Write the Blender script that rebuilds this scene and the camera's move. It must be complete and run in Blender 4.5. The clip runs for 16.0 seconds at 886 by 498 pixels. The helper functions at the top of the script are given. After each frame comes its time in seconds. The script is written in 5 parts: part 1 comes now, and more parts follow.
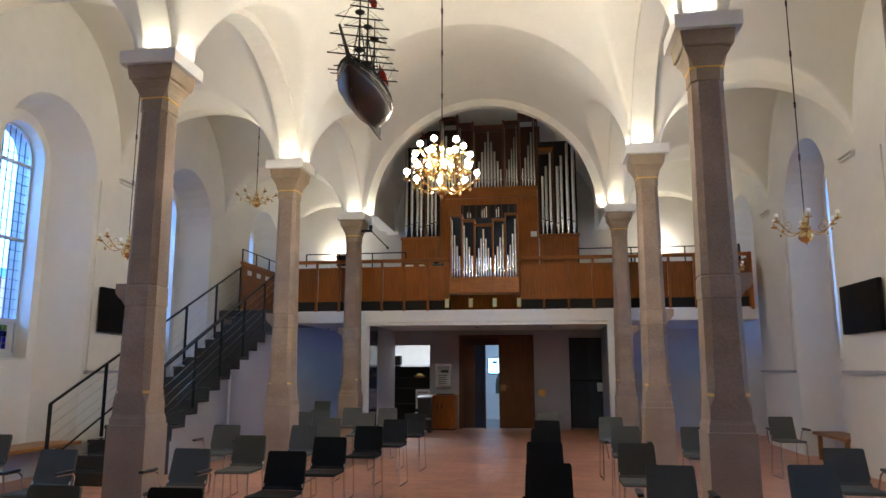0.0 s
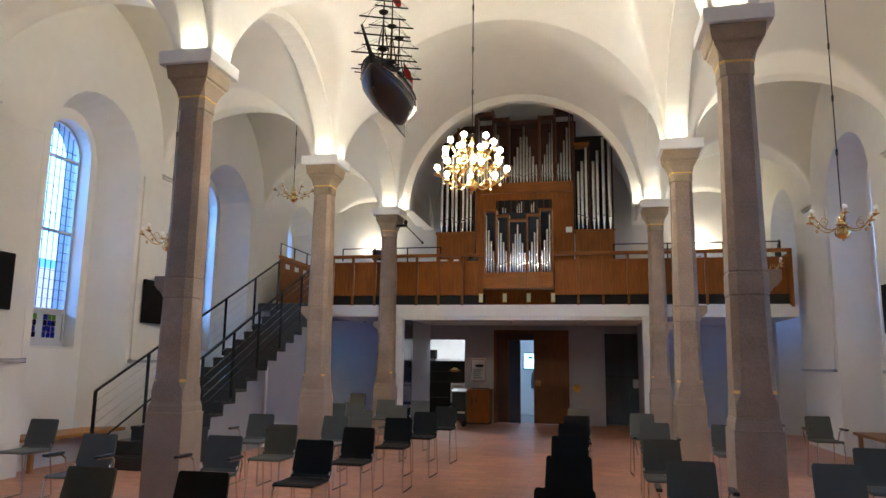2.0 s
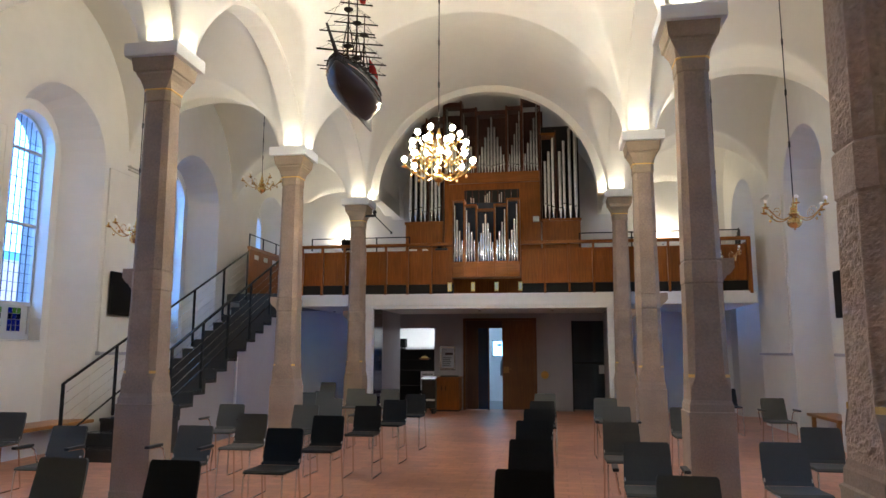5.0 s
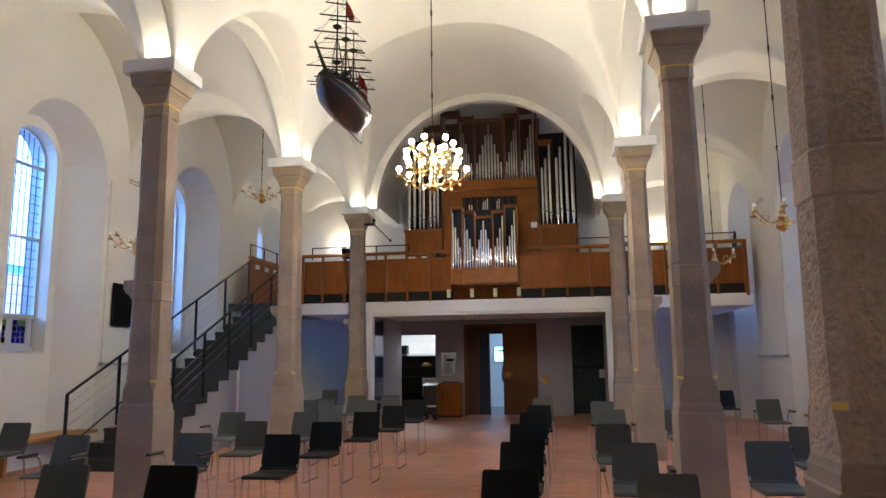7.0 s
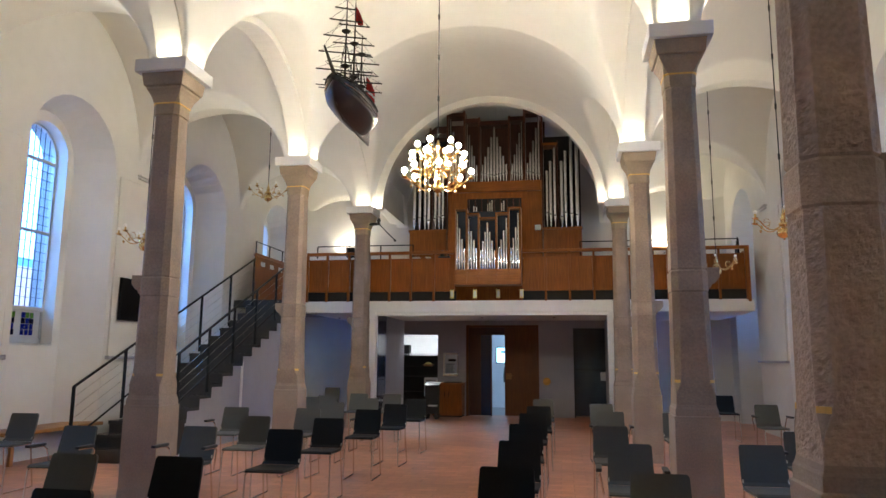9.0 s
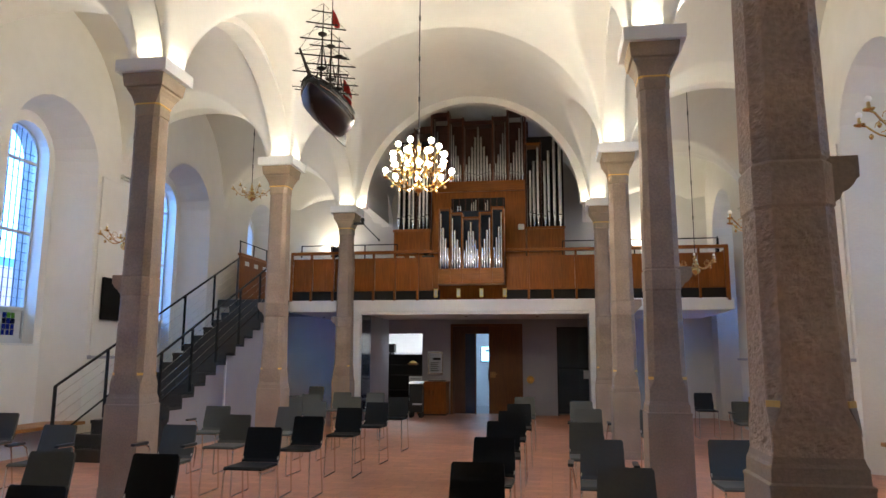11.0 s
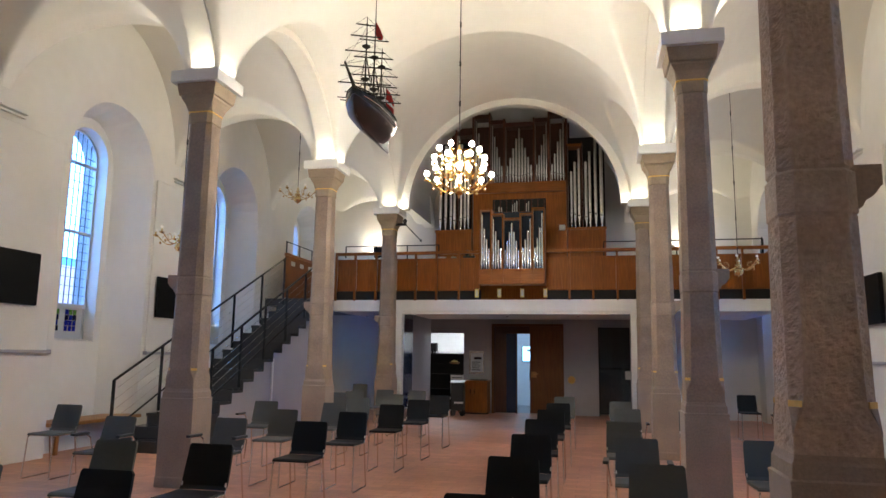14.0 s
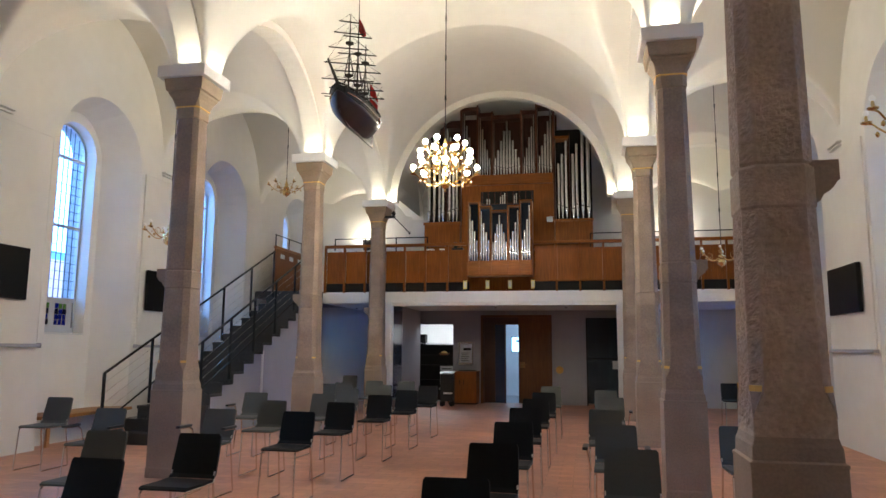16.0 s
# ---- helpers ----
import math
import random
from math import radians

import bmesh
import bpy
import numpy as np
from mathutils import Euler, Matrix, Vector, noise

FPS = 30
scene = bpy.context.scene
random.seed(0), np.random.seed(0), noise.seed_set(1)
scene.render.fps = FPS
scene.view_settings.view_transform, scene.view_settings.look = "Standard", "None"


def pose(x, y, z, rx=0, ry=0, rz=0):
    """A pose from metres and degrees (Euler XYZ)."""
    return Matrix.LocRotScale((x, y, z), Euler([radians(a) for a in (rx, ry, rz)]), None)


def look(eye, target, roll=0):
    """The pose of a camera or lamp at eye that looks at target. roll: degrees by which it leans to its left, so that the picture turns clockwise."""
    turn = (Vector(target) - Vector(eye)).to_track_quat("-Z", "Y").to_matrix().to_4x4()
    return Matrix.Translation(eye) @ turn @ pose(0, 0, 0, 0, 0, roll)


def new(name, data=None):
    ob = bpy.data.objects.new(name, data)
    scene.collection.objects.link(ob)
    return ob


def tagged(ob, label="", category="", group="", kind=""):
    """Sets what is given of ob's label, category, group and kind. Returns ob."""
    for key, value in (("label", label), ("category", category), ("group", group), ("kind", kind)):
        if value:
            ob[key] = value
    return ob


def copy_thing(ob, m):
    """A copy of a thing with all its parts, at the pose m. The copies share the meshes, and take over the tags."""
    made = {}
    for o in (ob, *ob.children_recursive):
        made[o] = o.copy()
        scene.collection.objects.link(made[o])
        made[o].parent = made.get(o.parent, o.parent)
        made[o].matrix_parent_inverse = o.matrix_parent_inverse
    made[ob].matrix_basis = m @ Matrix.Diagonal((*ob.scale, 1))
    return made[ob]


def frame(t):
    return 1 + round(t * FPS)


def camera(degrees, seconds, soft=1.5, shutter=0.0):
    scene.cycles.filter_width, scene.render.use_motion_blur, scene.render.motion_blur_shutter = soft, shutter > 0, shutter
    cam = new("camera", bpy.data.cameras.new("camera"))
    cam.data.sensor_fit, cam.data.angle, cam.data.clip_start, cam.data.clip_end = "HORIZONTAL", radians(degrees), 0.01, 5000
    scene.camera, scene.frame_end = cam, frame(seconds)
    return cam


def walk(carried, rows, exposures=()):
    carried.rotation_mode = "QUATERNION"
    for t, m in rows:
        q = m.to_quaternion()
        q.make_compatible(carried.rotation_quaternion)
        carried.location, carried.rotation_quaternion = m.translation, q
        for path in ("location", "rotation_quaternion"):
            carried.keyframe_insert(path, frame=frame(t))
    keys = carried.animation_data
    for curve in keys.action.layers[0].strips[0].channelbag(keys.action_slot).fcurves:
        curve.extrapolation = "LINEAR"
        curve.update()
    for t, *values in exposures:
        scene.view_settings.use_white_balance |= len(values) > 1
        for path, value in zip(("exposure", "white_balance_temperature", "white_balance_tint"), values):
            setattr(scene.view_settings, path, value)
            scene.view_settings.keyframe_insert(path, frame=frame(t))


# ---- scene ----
cam = camera(64.2, 16.0)
PATH = [
    (0, (1.182, 0.004, 1.478), (0.906, 1.957, 1.811), 0.0),
    (0.5, (1.216, -0.007, 1.475), (0.863, 1.934, 1.803), 0.7),
    (1, (1.249, -0.024, 1.474), (0.864, 1.915, 1.778), 0.7),
    (1.5, (1.289, -0.043, 1.472), (0.913, 1.895, 1.795), 0.7),
    (2, (1.329, -0.06, 1.465), (0.939, 1.876, 1.783), 0.8),
    (2.5, (1.344, -0.077, 1.465), (1.011, 1.87, 1.776), 0.7),
    (3, (1.349, -0.129, 1.453), (1.058, 1.829, 1.739), 0.1),
    (5.5, (1.443, -0.218, 1.468), (1.117, 1.734, 1.754), 0.1),
    (6, (1.502, -0.246, 1.45), (1.137, 1.701, 1.73), 0.3),
    (6.5, (1.524, -0.287, 1.445), (1.158, 1.656, 1.743), -0.5),
    (7, (1.528, -0.333, 1.455), (1.209, 1.618, 1.76), -0.7),
    (7.5, (1.551, -0.383, 1.451), (1.233, 1.568, 1.753), -0.9),
    (8, (1.538, -0.427, 1.448), (1.243, 1.528, 1.75), -0.8),
    (8.5, (1.534, -0.43, 1.44), (1.231, 1.524, 1.741), -0.1),
    (9, (1.56, -0.44, 1.446), (1.228, 1.508, 1.752), 0.4),
    (11.5, (1.68, -0.556, 1.435), (1.385, 1.399, 1.736), 0.2),
    (12, (1.652, -0.611, 1.432), (1.339, 1.344, 1.716), 0.8),
    (12.5, (1.655, -0.648, 1.427), (1.357, 1.31, 1.703), 1.5),
    (13, (1.674, -0.656, 1.431), (1.34, 1.296, 1.712), 2.0),
    (13.5, (1.704, -0.691, 1.431), (1.302, 1.244, 1.743), 2.1),
    (14, (1.738, -0.712, 1.433), (1.32, 1.221, 1.734), 0.8),
    (14.5, (1.768, -0.755, 1.436), (1.284, 1.162, 1.736), 0.5),
    (15, (1.813, -0.768, 1.429), (1.275, 1.135, 1.725), 0.8),
    (15.5, (1.842, -0.778, 1.427), (1.395, 1.147, 1.733), 0.4),
    (16, (1.831, -0.821, 1.424), (1.436, 1.12, 1.702), 0.4),
]
walk(cam, [(t, look(eye, target, roll)) for t, eye, target, roll in PATH],
     [(0, 0.54), (2, 0.60), (4, 0.65), (7, 0.69), (16, 0.73)])


# ---- sizes of the place (metres; y runs down the nave, x across it) ----
A = 2.735                     # column axis from the middle of the nave
BAY = 3.865
COLS = [-1.17, 2.695, 6.56, 10.425, 14.29]
MID = [0.7625, 4.6275, 8.4925, 12.3575]
WALL = 5.6                    # inner face of the side walls
OUT = 6.57                    # outer face
BACK = 17.88                  # wall behind the gallery
FRONT = -4.2
GAL = 14.62                   # front of the gallery
NICHES = {-1: [m + 0.28 for m in MID] + [16.5], 1: MID + [16.3]}   # middles of the window niches, west and east
SLAB = 4.54                   # underside of the white slabs
SPRING = 4.62


# ---- world, lights, exposure ----
world = bpy.data.worlds.new("sky")
scene.world = world
world.use_nodes = True
wn = world.node_tree
sky = wn.nodes.new("ShaderNodeTexSky")
sky.sky_type, sky.sun_disc = "NISHITA", False
sky.sun_elevation, sky.sun_rotation = radians(9), radians(-100)
wn.links.new(sky.outputs["Color"], wn.nodes["Background"].inputs["Color"])
wn.nodes["Background"].inputs["Strength"].default_value = 0.15


def lamp(name, kind, power, colour, m, size=0.2, size_y=None, spread=None, angle=None, blend=0.6):
    data = bpy.data.lights.new(name, kind)
    data.energy, data.color = power, colour
    if kind == "AREA":
        data.size = size
        if size_y:
            data.shape, data.size_y = "RECTANGLE", size_y
        if spread:
            data.spread = radians(spread)
    elif kind == "SPOT":
        data.shadow_soft_size, data.spot_size, data.spot_blend = size, radians(angle), blend
    elif kind == "SUN":
        data.angle = size
    else:
        data.shadow_soft_size = size
    ob = new(name, data)
    ob.matrix_world = m
    return ob


WARM, LAMPW, DAY = (1.0, 0.935, 0.70), (1.0, 0.90, 0.69), (0.13, 0.42, 1.0)
lamp("sun", "SUN", 0.5, (0.75, 0.85, 1.0), look((-20, 8, 9), (0, 8, 2)), radians(12))
# up-lights lying on the slabs, tipped away from the springers: to the nave, to the aisle, each way along the arcade
TIP = math.tan(radians(26))
for cy in COLS:
    for sx in (-1, 1):
        for x, power, way in ((A - 0.255, 6.2 if cy > 14 else 4.0, -1), (A + 0.255, 5.6, 1)):
            lamp("slab_light", "AREA", power, WARM, look((sx * x, cy, 4.70), (sx * (x + way * TIP), cy, 5.70)), 0.26, 0.07, 140)
        for d in (-1, 1):
            if -1 < cy + d < 14.3:
                x, y = sx * (A - 0.055), cy + d * 0.255
                lamp("slab_light", "AREA", 2.5, WARM, look((x, y, 4.70), (x, y + d * TIP, 5.70)), 0.26, 0.07, 140)
# daylight falling from the evening sky through the windows
for k in range(1, 5):
    for sx in (-1, 1):
        cy = NICHES[sx][k]
        lamp("daylight", "AREA", 130.0 * (0.3 if k == 4 else 1.0), DAY, look((sx * 8.5, cy - 0.9, 5.7), (sx * 6.2, cy + 0.05, 3.3)), 1.9, 1.9)
for sx in (-1, 1):
    lamp("daylight", "AREA", 34.0, (0.10, 0.25, 1.0), pose(sx * 6.56, NICHES[sx][4], 1.95, 90, 0, 90 * sx), 0.9, 0.62, 95)
# wall washers on the gallery, shining up the end wall
for sx in (-1, 1):
    lamp("gallery_wash", "AREA", 15.0, LAMPW, look((sx * 4.1, 17.66, 4.19), (sx * 4.1, 17.80, 4.9)), 0.16, 0.08)
# ceiling lamps in the rooms behind
lamp("corridor_light", "AREA", 22.0, (0.38, 0.62, 1.0), pose(0.1, 19.6, 2.5), 0.8, 1.4)
lamp("kitchen_light", "AREA", 26.0, (0.85, 0.92, 1.0), pose(-2.3, 19.0, 2.42), 0.8, 0.5)


# ---- materials ----
def material(name, base, rough=0.6, metal=0.0, second=None, scale=8.0, amount=0.5, bump=0.0, bump_scale=60.0,
             stain=0.0, stain_scale=1.2, vary=0.0, spec=0.5, coat=0.0):
    """A surface with fine grain, broad stains and relief."""
    mat = bpy.data.materials.new(name)
    mat.use_nodes = True
    nt = mat.node_tree
    shader = nt.nodes["Principled BSDF"]
    shader.inputs["Roughness"].default_value = rough
    shader.inputs["Metallic"].default_value = metal
    shader.inputs["Specular IOR Level"].default_value = spec
    shader.inputs["Coat Weight"].default_value = coat
    where = nt.nodes.new("ShaderNodeTexCoord")
    grain = nt.nodes.new("ShaderNodeTexNoise")
    grain.inputs["Scale"].default_value, grain.inputs["Detail"].default_value = scale, 6
    nt.links.new(where.outputs["Object"], grain.inputs["Vector"])
    ramp = nt.nodes.new("ShaderNodeMapRange")
    ramp.inputs["From Min"].default_value, ramp.inputs["From Max"].default_value = 0.3, 0.7
    ramp.inputs["To Max"].default_value = amount
    nt.links.new(grain.outputs["Fac"], ramp.inputs["Value"])
    mix = nt.nodes.new("ShaderNodeMix")
    mix.data_type = "RGBA"
    mix.inputs["A"].default_value = (*base, 1)
    mix.inputs["B"].default_value = (*(second or [c * 0.75 for c in base]), 1)
    nt.links.new(ramp.outputs["Result"], mix.inputs["Factor"])
    colour = mix.outputs["Result"]
    broad = nt.nodes.new("ShaderNodeTexNoise")
    broad.inputs["Scale"].default_value, broad.inputs["Detail"].default_value = stain_scale, 3
    nt.links.new(where.outputs["Object"], broad.inputs["Vector"])
    tone = nt.nodes.new("ShaderNodeMapRange")
    tone.inputs["From Min"].default_value, tone.inputs["From Max"].default_value = 0.35, 0.7
    tone.inputs["To Min"].default_value, tone.inputs["To Max"].default_value = 1.0 - stain, 1.0 + stain * 0.4
    nt.links.new(broad.outputs["Fac"], tone.inputs["Value"])
    hsv = nt.nodes.new("ShaderNodeHueSaturation")
    nt.links.new(colour, hsv.inputs["Color"])
    if vary:
        info = nt.nodes.new("ShaderNodeObjectInfo")
        span = nt.nodes.new("ShaderNodeMapRange")
        span.inputs["To Min"].default_value, span.inputs["To Max"].default_value = 1 - vary, 1 + vary
        nt.links.new(info.outputs["Random"], span.inputs["Value"])
        both = nt.nodes.new("ShaderNodeMath")
        both.operation = "MULTIPLY"
        nt.links.new(span.outputs["Result"], both.inputs[0])
        nt.links.new(tone.outputs["Result"], both.inputs[1])
        nt.links.new(both.outputs["Value"], hsv.inputs["Value"])
    else:
        nt.links.new(tone.outputs["Result"], hsv.inputs["Value"])
    nt.links.new(hsv.outputs["Color"], shader.inputs["Base Color"])
    if bump:
        relief = nt.nodes.new("ShaderNodeTexNoise")
        relief.inputs["Scale"].default_value, relief.inputs["Detail"].default_value = bump_scale, 5
        nt.links.new(where.outputs["Object"], relief.inputs["Vector"])
        node = nt.nodes.new("ShaderNodeBump")
        node.inputs["Strength"].default_value, node.inputs["Distance"].default_value = 1.0, bump
        nt.links.new(relief.outputs["Fac"], node.inputs["Height"])
        nt.links.new(node.outputs["Normal"], shader.inputs["Normal"])
    return mat


def wood(name, light, dark, rough=0.42, along="z", stretch=14.0, vary=0.08):
    """Veneer with grain drawn out along one axis."""
    mat = material(name, light, rough, spec=0.25, second=dark, scale=3.0, amount=0.9, stain=0.15, stain_scale=2.5, vary=vary)
    nt = mat.node_tree
    grain = next(n for n in nt.nodes if n.type == "TEX_NOISE")
    warp = nt.nodes.new("ShaderNodeMapping")
    big = [stretch] * 3
    big["xyz".index(along)] = 0.9
    warp.inputs["Scale"].default_value = big
    where = next(n for n in nt.nodes if n.type == "TEX_COORD")
    nt.links.new(where.outputs["Object"], warp.inputs["Vector"])
    nt.links.new(warp.outputs["Vector"], grain.inputs["Vector"])
    return mat


def glowing(name, colour, strength):
    mat = bpy.data.materials.new(name)
    mat.use_nodes = True
    shader = mat.node_tree.nodes["Principled BSDF"]
    shader.inputs["Base Color"].default_value = (*colour, 1)
    shader.inputs["Emission Color"].default_value = (*colour, 1)
    shader.inputs["Emission Strength"].default_value = strength
    return mat


def glass(name, tint, rough=0.0):
    mat = bpy.data.materials.new(name)
    mat.use_nodes = True
    shader = mat.node_tree.nodes["Principled BSDF"]
    shader.inputs["Base Color"].default_value = (*tint, 1)
    shader.inputs["Roughness"].default_value = rough
    shader.inputs["Transmission Weight"].default_value = 1.0
    shader.inputs["IOR"].default_value = 1.3
    return mat


def thin_glass(name, tint, gloss=0.06):
    """A thin pane: clear, with a little gloss."""
    mat = bpy.data.materials.new(name)
    mat.use_nodes = True
    nt = mat.node_tree
    clear, shine, mix = nt.nodes.new("ShaderNodeBsdfTransparent"), nt.nodes.new("ShaderNodeBsdfGlossy"), nt.nodes.new("ShaderNodeMixShader")
    clear.inputs["Color"].default_value = (*tint, 1)
    shine.inputs["Roughness"].default_value = 0.05
    mix.inputs["Fac"].default_value = gloss
    nt.links.new(clear.outputs["BSDF"], mix.inputs[1])
    nt.links.new(shine.outputs["BSDF"], mix.inputs[2])
    nt.links.new(mix.outputs["Shader"], nt.nodes["Material Output"].inputs["Surface"])
    return mat


PLASTER = material("plaster", (0.76, 0.73, 0.68), 0.85, second=(0.71, 0.68, 0.62), scale=5, stain=0.07, stain_scale=0.7, bump=0.003, bump_scale=25)
VAULT = material("vault_plaster", (0.79, 0.76, 0.70), 0.88, second=(0.75, 0.72, 0.66), scale=4, stain=0.05, stain_scale=0.6, bump=0.004, bump_scale=12)
WHITE = material("white_paint", (0.80, 0.79, 0.77), 0.55, second=(0.76, 0.75, 0.73), scale=9, stain=0.05)
# on the white foyer wall this grey also carries the shade
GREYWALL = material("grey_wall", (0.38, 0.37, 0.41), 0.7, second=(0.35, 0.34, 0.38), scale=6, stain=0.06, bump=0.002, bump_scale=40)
GRANITE = material("granite", (0.37, 0.270, 0.196), 0.75, second=(0.265, 0.192, 0.14), scale=45, amount=0.8, stain=0.24, stain_scale=2.6, bump=0.004, bump_scale=45, vary=0.06)
ROUGHGRANITE = material("hammered_granite", (0.56, 0.412, 0.302), 0.75, second=(0.42, 0.308, 0.225), scale=40, amount=1.0, stain=0.2, stain_scale=2.2, bump=0.008, bump_scale=70)
GRANITE_FINE = material("dressed_granite", (0.38, 0.282, 0.210), 0.68, second=(0.285, 0.211, 0.157), scale=60, amount=0.8, stain=0.18, stain_scale=2.5, bump=0.003, bump_scale=90, vary=0.06)
CAPSTONE = material("capital_stone", (0.38, 0.285, 0.185), 0.65, second=(0.28, 0.21, 0.14), scale=50, amount=0.7, stain=0.15, stain_scale=4, bump=0.002, bump_scale=80)
GILT = material("gilding", (0.80, 0.50, 0.13), 0.4, metal=0.25, second=(0.62, 0.38, 0.11), scale=30)
OAK = wood("oak_veneer", (0.31, 0.097, 0.0105), (0.185, 0.054, 0.0055), 0.5)
OAK_X = wood("oak_rail", (0.34, 0.112, 0.014), (0.22, 0.067, 0.009), along="x")
DARKWOOD = wood("dark_wood", (0.085, 0.032, 0.018), (0.05, 0.02, 0.012))
REDWOOD = wood("red_brown_wood", (0.15, 0.052, 0.026), (0.09, 0.032, 0.017))
DOORWOOD = wood("door_wood", (0.16, 0.056, 0.011), (0.10, 0.034, 0.007))
BENCH = wood("bench_wood", (0.42, 0.19, 0.06), (0.30, 0.13, 0.04), along="y")
TIN = material("organ_pipe_metal", (0.66, 0.66, 0.65), 0.22, metal=1.0, second=(0.52, 0.52, 0.52), scale=5, stain=0.08)
DARKBLUE = material("dark_blue_cloth", (0.018, 0.028, 0.048), 0.8, second=(0.012, 0.02, 0.035), scale=20)
BLUEGLASS = material("dark_blue_glass", (0.012, 0.028, 0.08), 0.12, second=(0.008, 0.018, 0.05), scale=3, spec=0.6)
# black for dark fittings, and for plates that paint shade into gaps
SHADOWBLACK = material("black_lining_and_shade", (0.012, 0.010, 0.009), 0.85, scale=10)
STEEL = material("black_steel", (0.018, 0.018, 0.021), 0.27, metal=0.3, second=(0.028, 0.028, 0.03), scale=12)
CHROME = material("chrome_tube", (0.78, 0.76, 0.74), 0.16, metal=1.0, second=(0.7, 0.68, 0.66), scale=20)
BRASS = material("brass", (0.82, 0.60, 0.28), 0.2, metal=1.0, second=(0.66, 0.44, 0.17), scale=16, stain=0.1, stain_scale=5)
BLACKSEAT = material("black_seat", (0.004, 0.004, 0.0045), 0.6, second=(0.006, 0.006, 0.007), spec=0.2, scale=60, bump=0.0006, bump_scale=300)
GREYSEAT = material("grey_seat", (0.088, 0.090, 0.082), 0.6, spec=0.2, second=(0.074, 0.076, 0.070), scale=60, stain=0.06, bump=0.0006, bump_scale=300)
STAIRSTONE = material("stair_slate", (0.052, 0.052, 0.052), 0.22, second=(0.038, 0.038, 0.040), scale=25, stain=0.1, bump=0.001)
SCREEN = material("tv_glass", (0.003, 0.003, 0.0035), 0.45, spec=0.15, scale=3)
TVCASE = material("tv_case", (0.006, 0.006, 0.0065), 0.5, spec=0.2, scale=20)
LEAD = material("lead_came", (0.05, 0.06, 0.075), 0.5, metal=0.4, scale=30)
JAMBSTONE = material("jamb_stone", (0.36, 0.37, 0.38), 0.8, second=(0.28, 0.29, 0.30), scale=20, stain=0.1)
FRAMEPAINT = material("window_frame_paint", (0.48, 0.50, 0.53), 0.5, second=(0.42, 0.44, 0.47), scale=8)
HULLBLUE = material("hull_black_paint", (0.010, 0.012, 0.020), 0.22, second=(0.014, 0.017, 0.028), scale=9, coat=0.4)
HULLRED = material("hull_brown_paint", (0.035, 0.015, 0.011), 0.3, second=(0.025, 0.011, 0.008), scale=9, coat=0.3)
RIGGING = material("rigging", (0.025, 0.018, 0.013), 0.7, second=(0.04, 0.027, 0.018), scale=30)
FLAGRED = material("red_bunting", (0.45, 0.02, 0.015), 0.8, second=(0.35, 0.015, 0.012), scale=40)
FLAGWHITE = material("white_bunting", (0.75, 0.75, 0.73), 0.8, scale=40)
PAPER = material("yellow_card", (0.80, 0.66, 0.22), 0.7, second=(0.75, 0.6, 0.2), scale=30)
NOTICE = material("white_paper", (0.78, 0.78, 0.78), 0.7, scale=20)
PLASTIC = material("black_plastic", (0.012, 0.012, 0.013), 0.45, scale=20)
APPLIANCE = material("white_enamel", (0.75, 0.76, 0.78), 0.3, scale=12, stain=0.04)
CLEAR = glass("clear_glass", (0.93, 0.96, 0.97))
PANEBLUE = thin_glass("old_window_glass", (0.95, 0.97, 1.0))
BULB = glowing("bulb", (1.0, 0.93, 0.75), 230.0)
# switched-off bulbs, brightened by a weak emission
CANDLE = glowing("unlit_bulb_faint_glow", (0.75, 0.72, 0.68), 0.15)
SKYPANE = glowing("sky_backdrop", (0.23, 0.52, 1.0), 5.2)
# house wall and eaves emit a little to look daylit
WALLGLOW = glowing("wall_glow_backdrop", (0.46, 0.42, 0.58), 0.95)
EAVESGLOW = glowing("eaves_glow_backdrop", (0.12, 0.40, 0.80), 0.8)
DISPLAY = glowing("display_glow", (0.35, 0.72, 1.0), 2.2)
UPLIGHT = glowing("uplight_face", (1.0, 0.86, 0.66), 14.0)
STAINED = [glass("stained_blue", (0.03, 0.06, 0.75), 0.2), glass("stained_green", (0.3, 0.7, 0.15), 0.2), glass("stained_dark", (0.02, 0.03, 0.2), 0.2)]
STONEFLOOR = material("foyer_floor", (0.22, 0.2, 0.19), 0.35, second=(0.17, 0.16, 0.15), scale=8)


# ---- mesh helpers ----
def part(name, bm, mat, parent=None, label="", smooth=False):
    """Links a bmesh as one mesh object, under a thing or under a part."""
    bmesh.ops.recalc_face_normals(bm, faces=bm.faces[:])
    data = bpy.data.meshes.new(name)
    bm.to_mesh(data)
    bm.free()
    data.materials.append(mat)
    if smooth:
        for f in data.polygons:
            f.use_smooth = True
    ob = new(name, data)
    if parent is not None:
        ob.parent = parent
    if label:
        tagged(ob, label)
    return ob


def thing(name, label, category, group="", kind="", at=(0, 0, 0), turn=0):
    ob = new(name)
    ob.matrix_basis = pose(*at, 0, 0, turn)
    ob.empty_display_size = 0.1
    return tagged(ob, label, category, group, kind)


def setting(name, bm, mat, label="", category="", smooth=False):
    ob = part(name, bm, mat, None, "", smooth)
    return tagged(ob, label, category or name.split("_")[0], "", "structure")


def B():
    return bmesh.new()


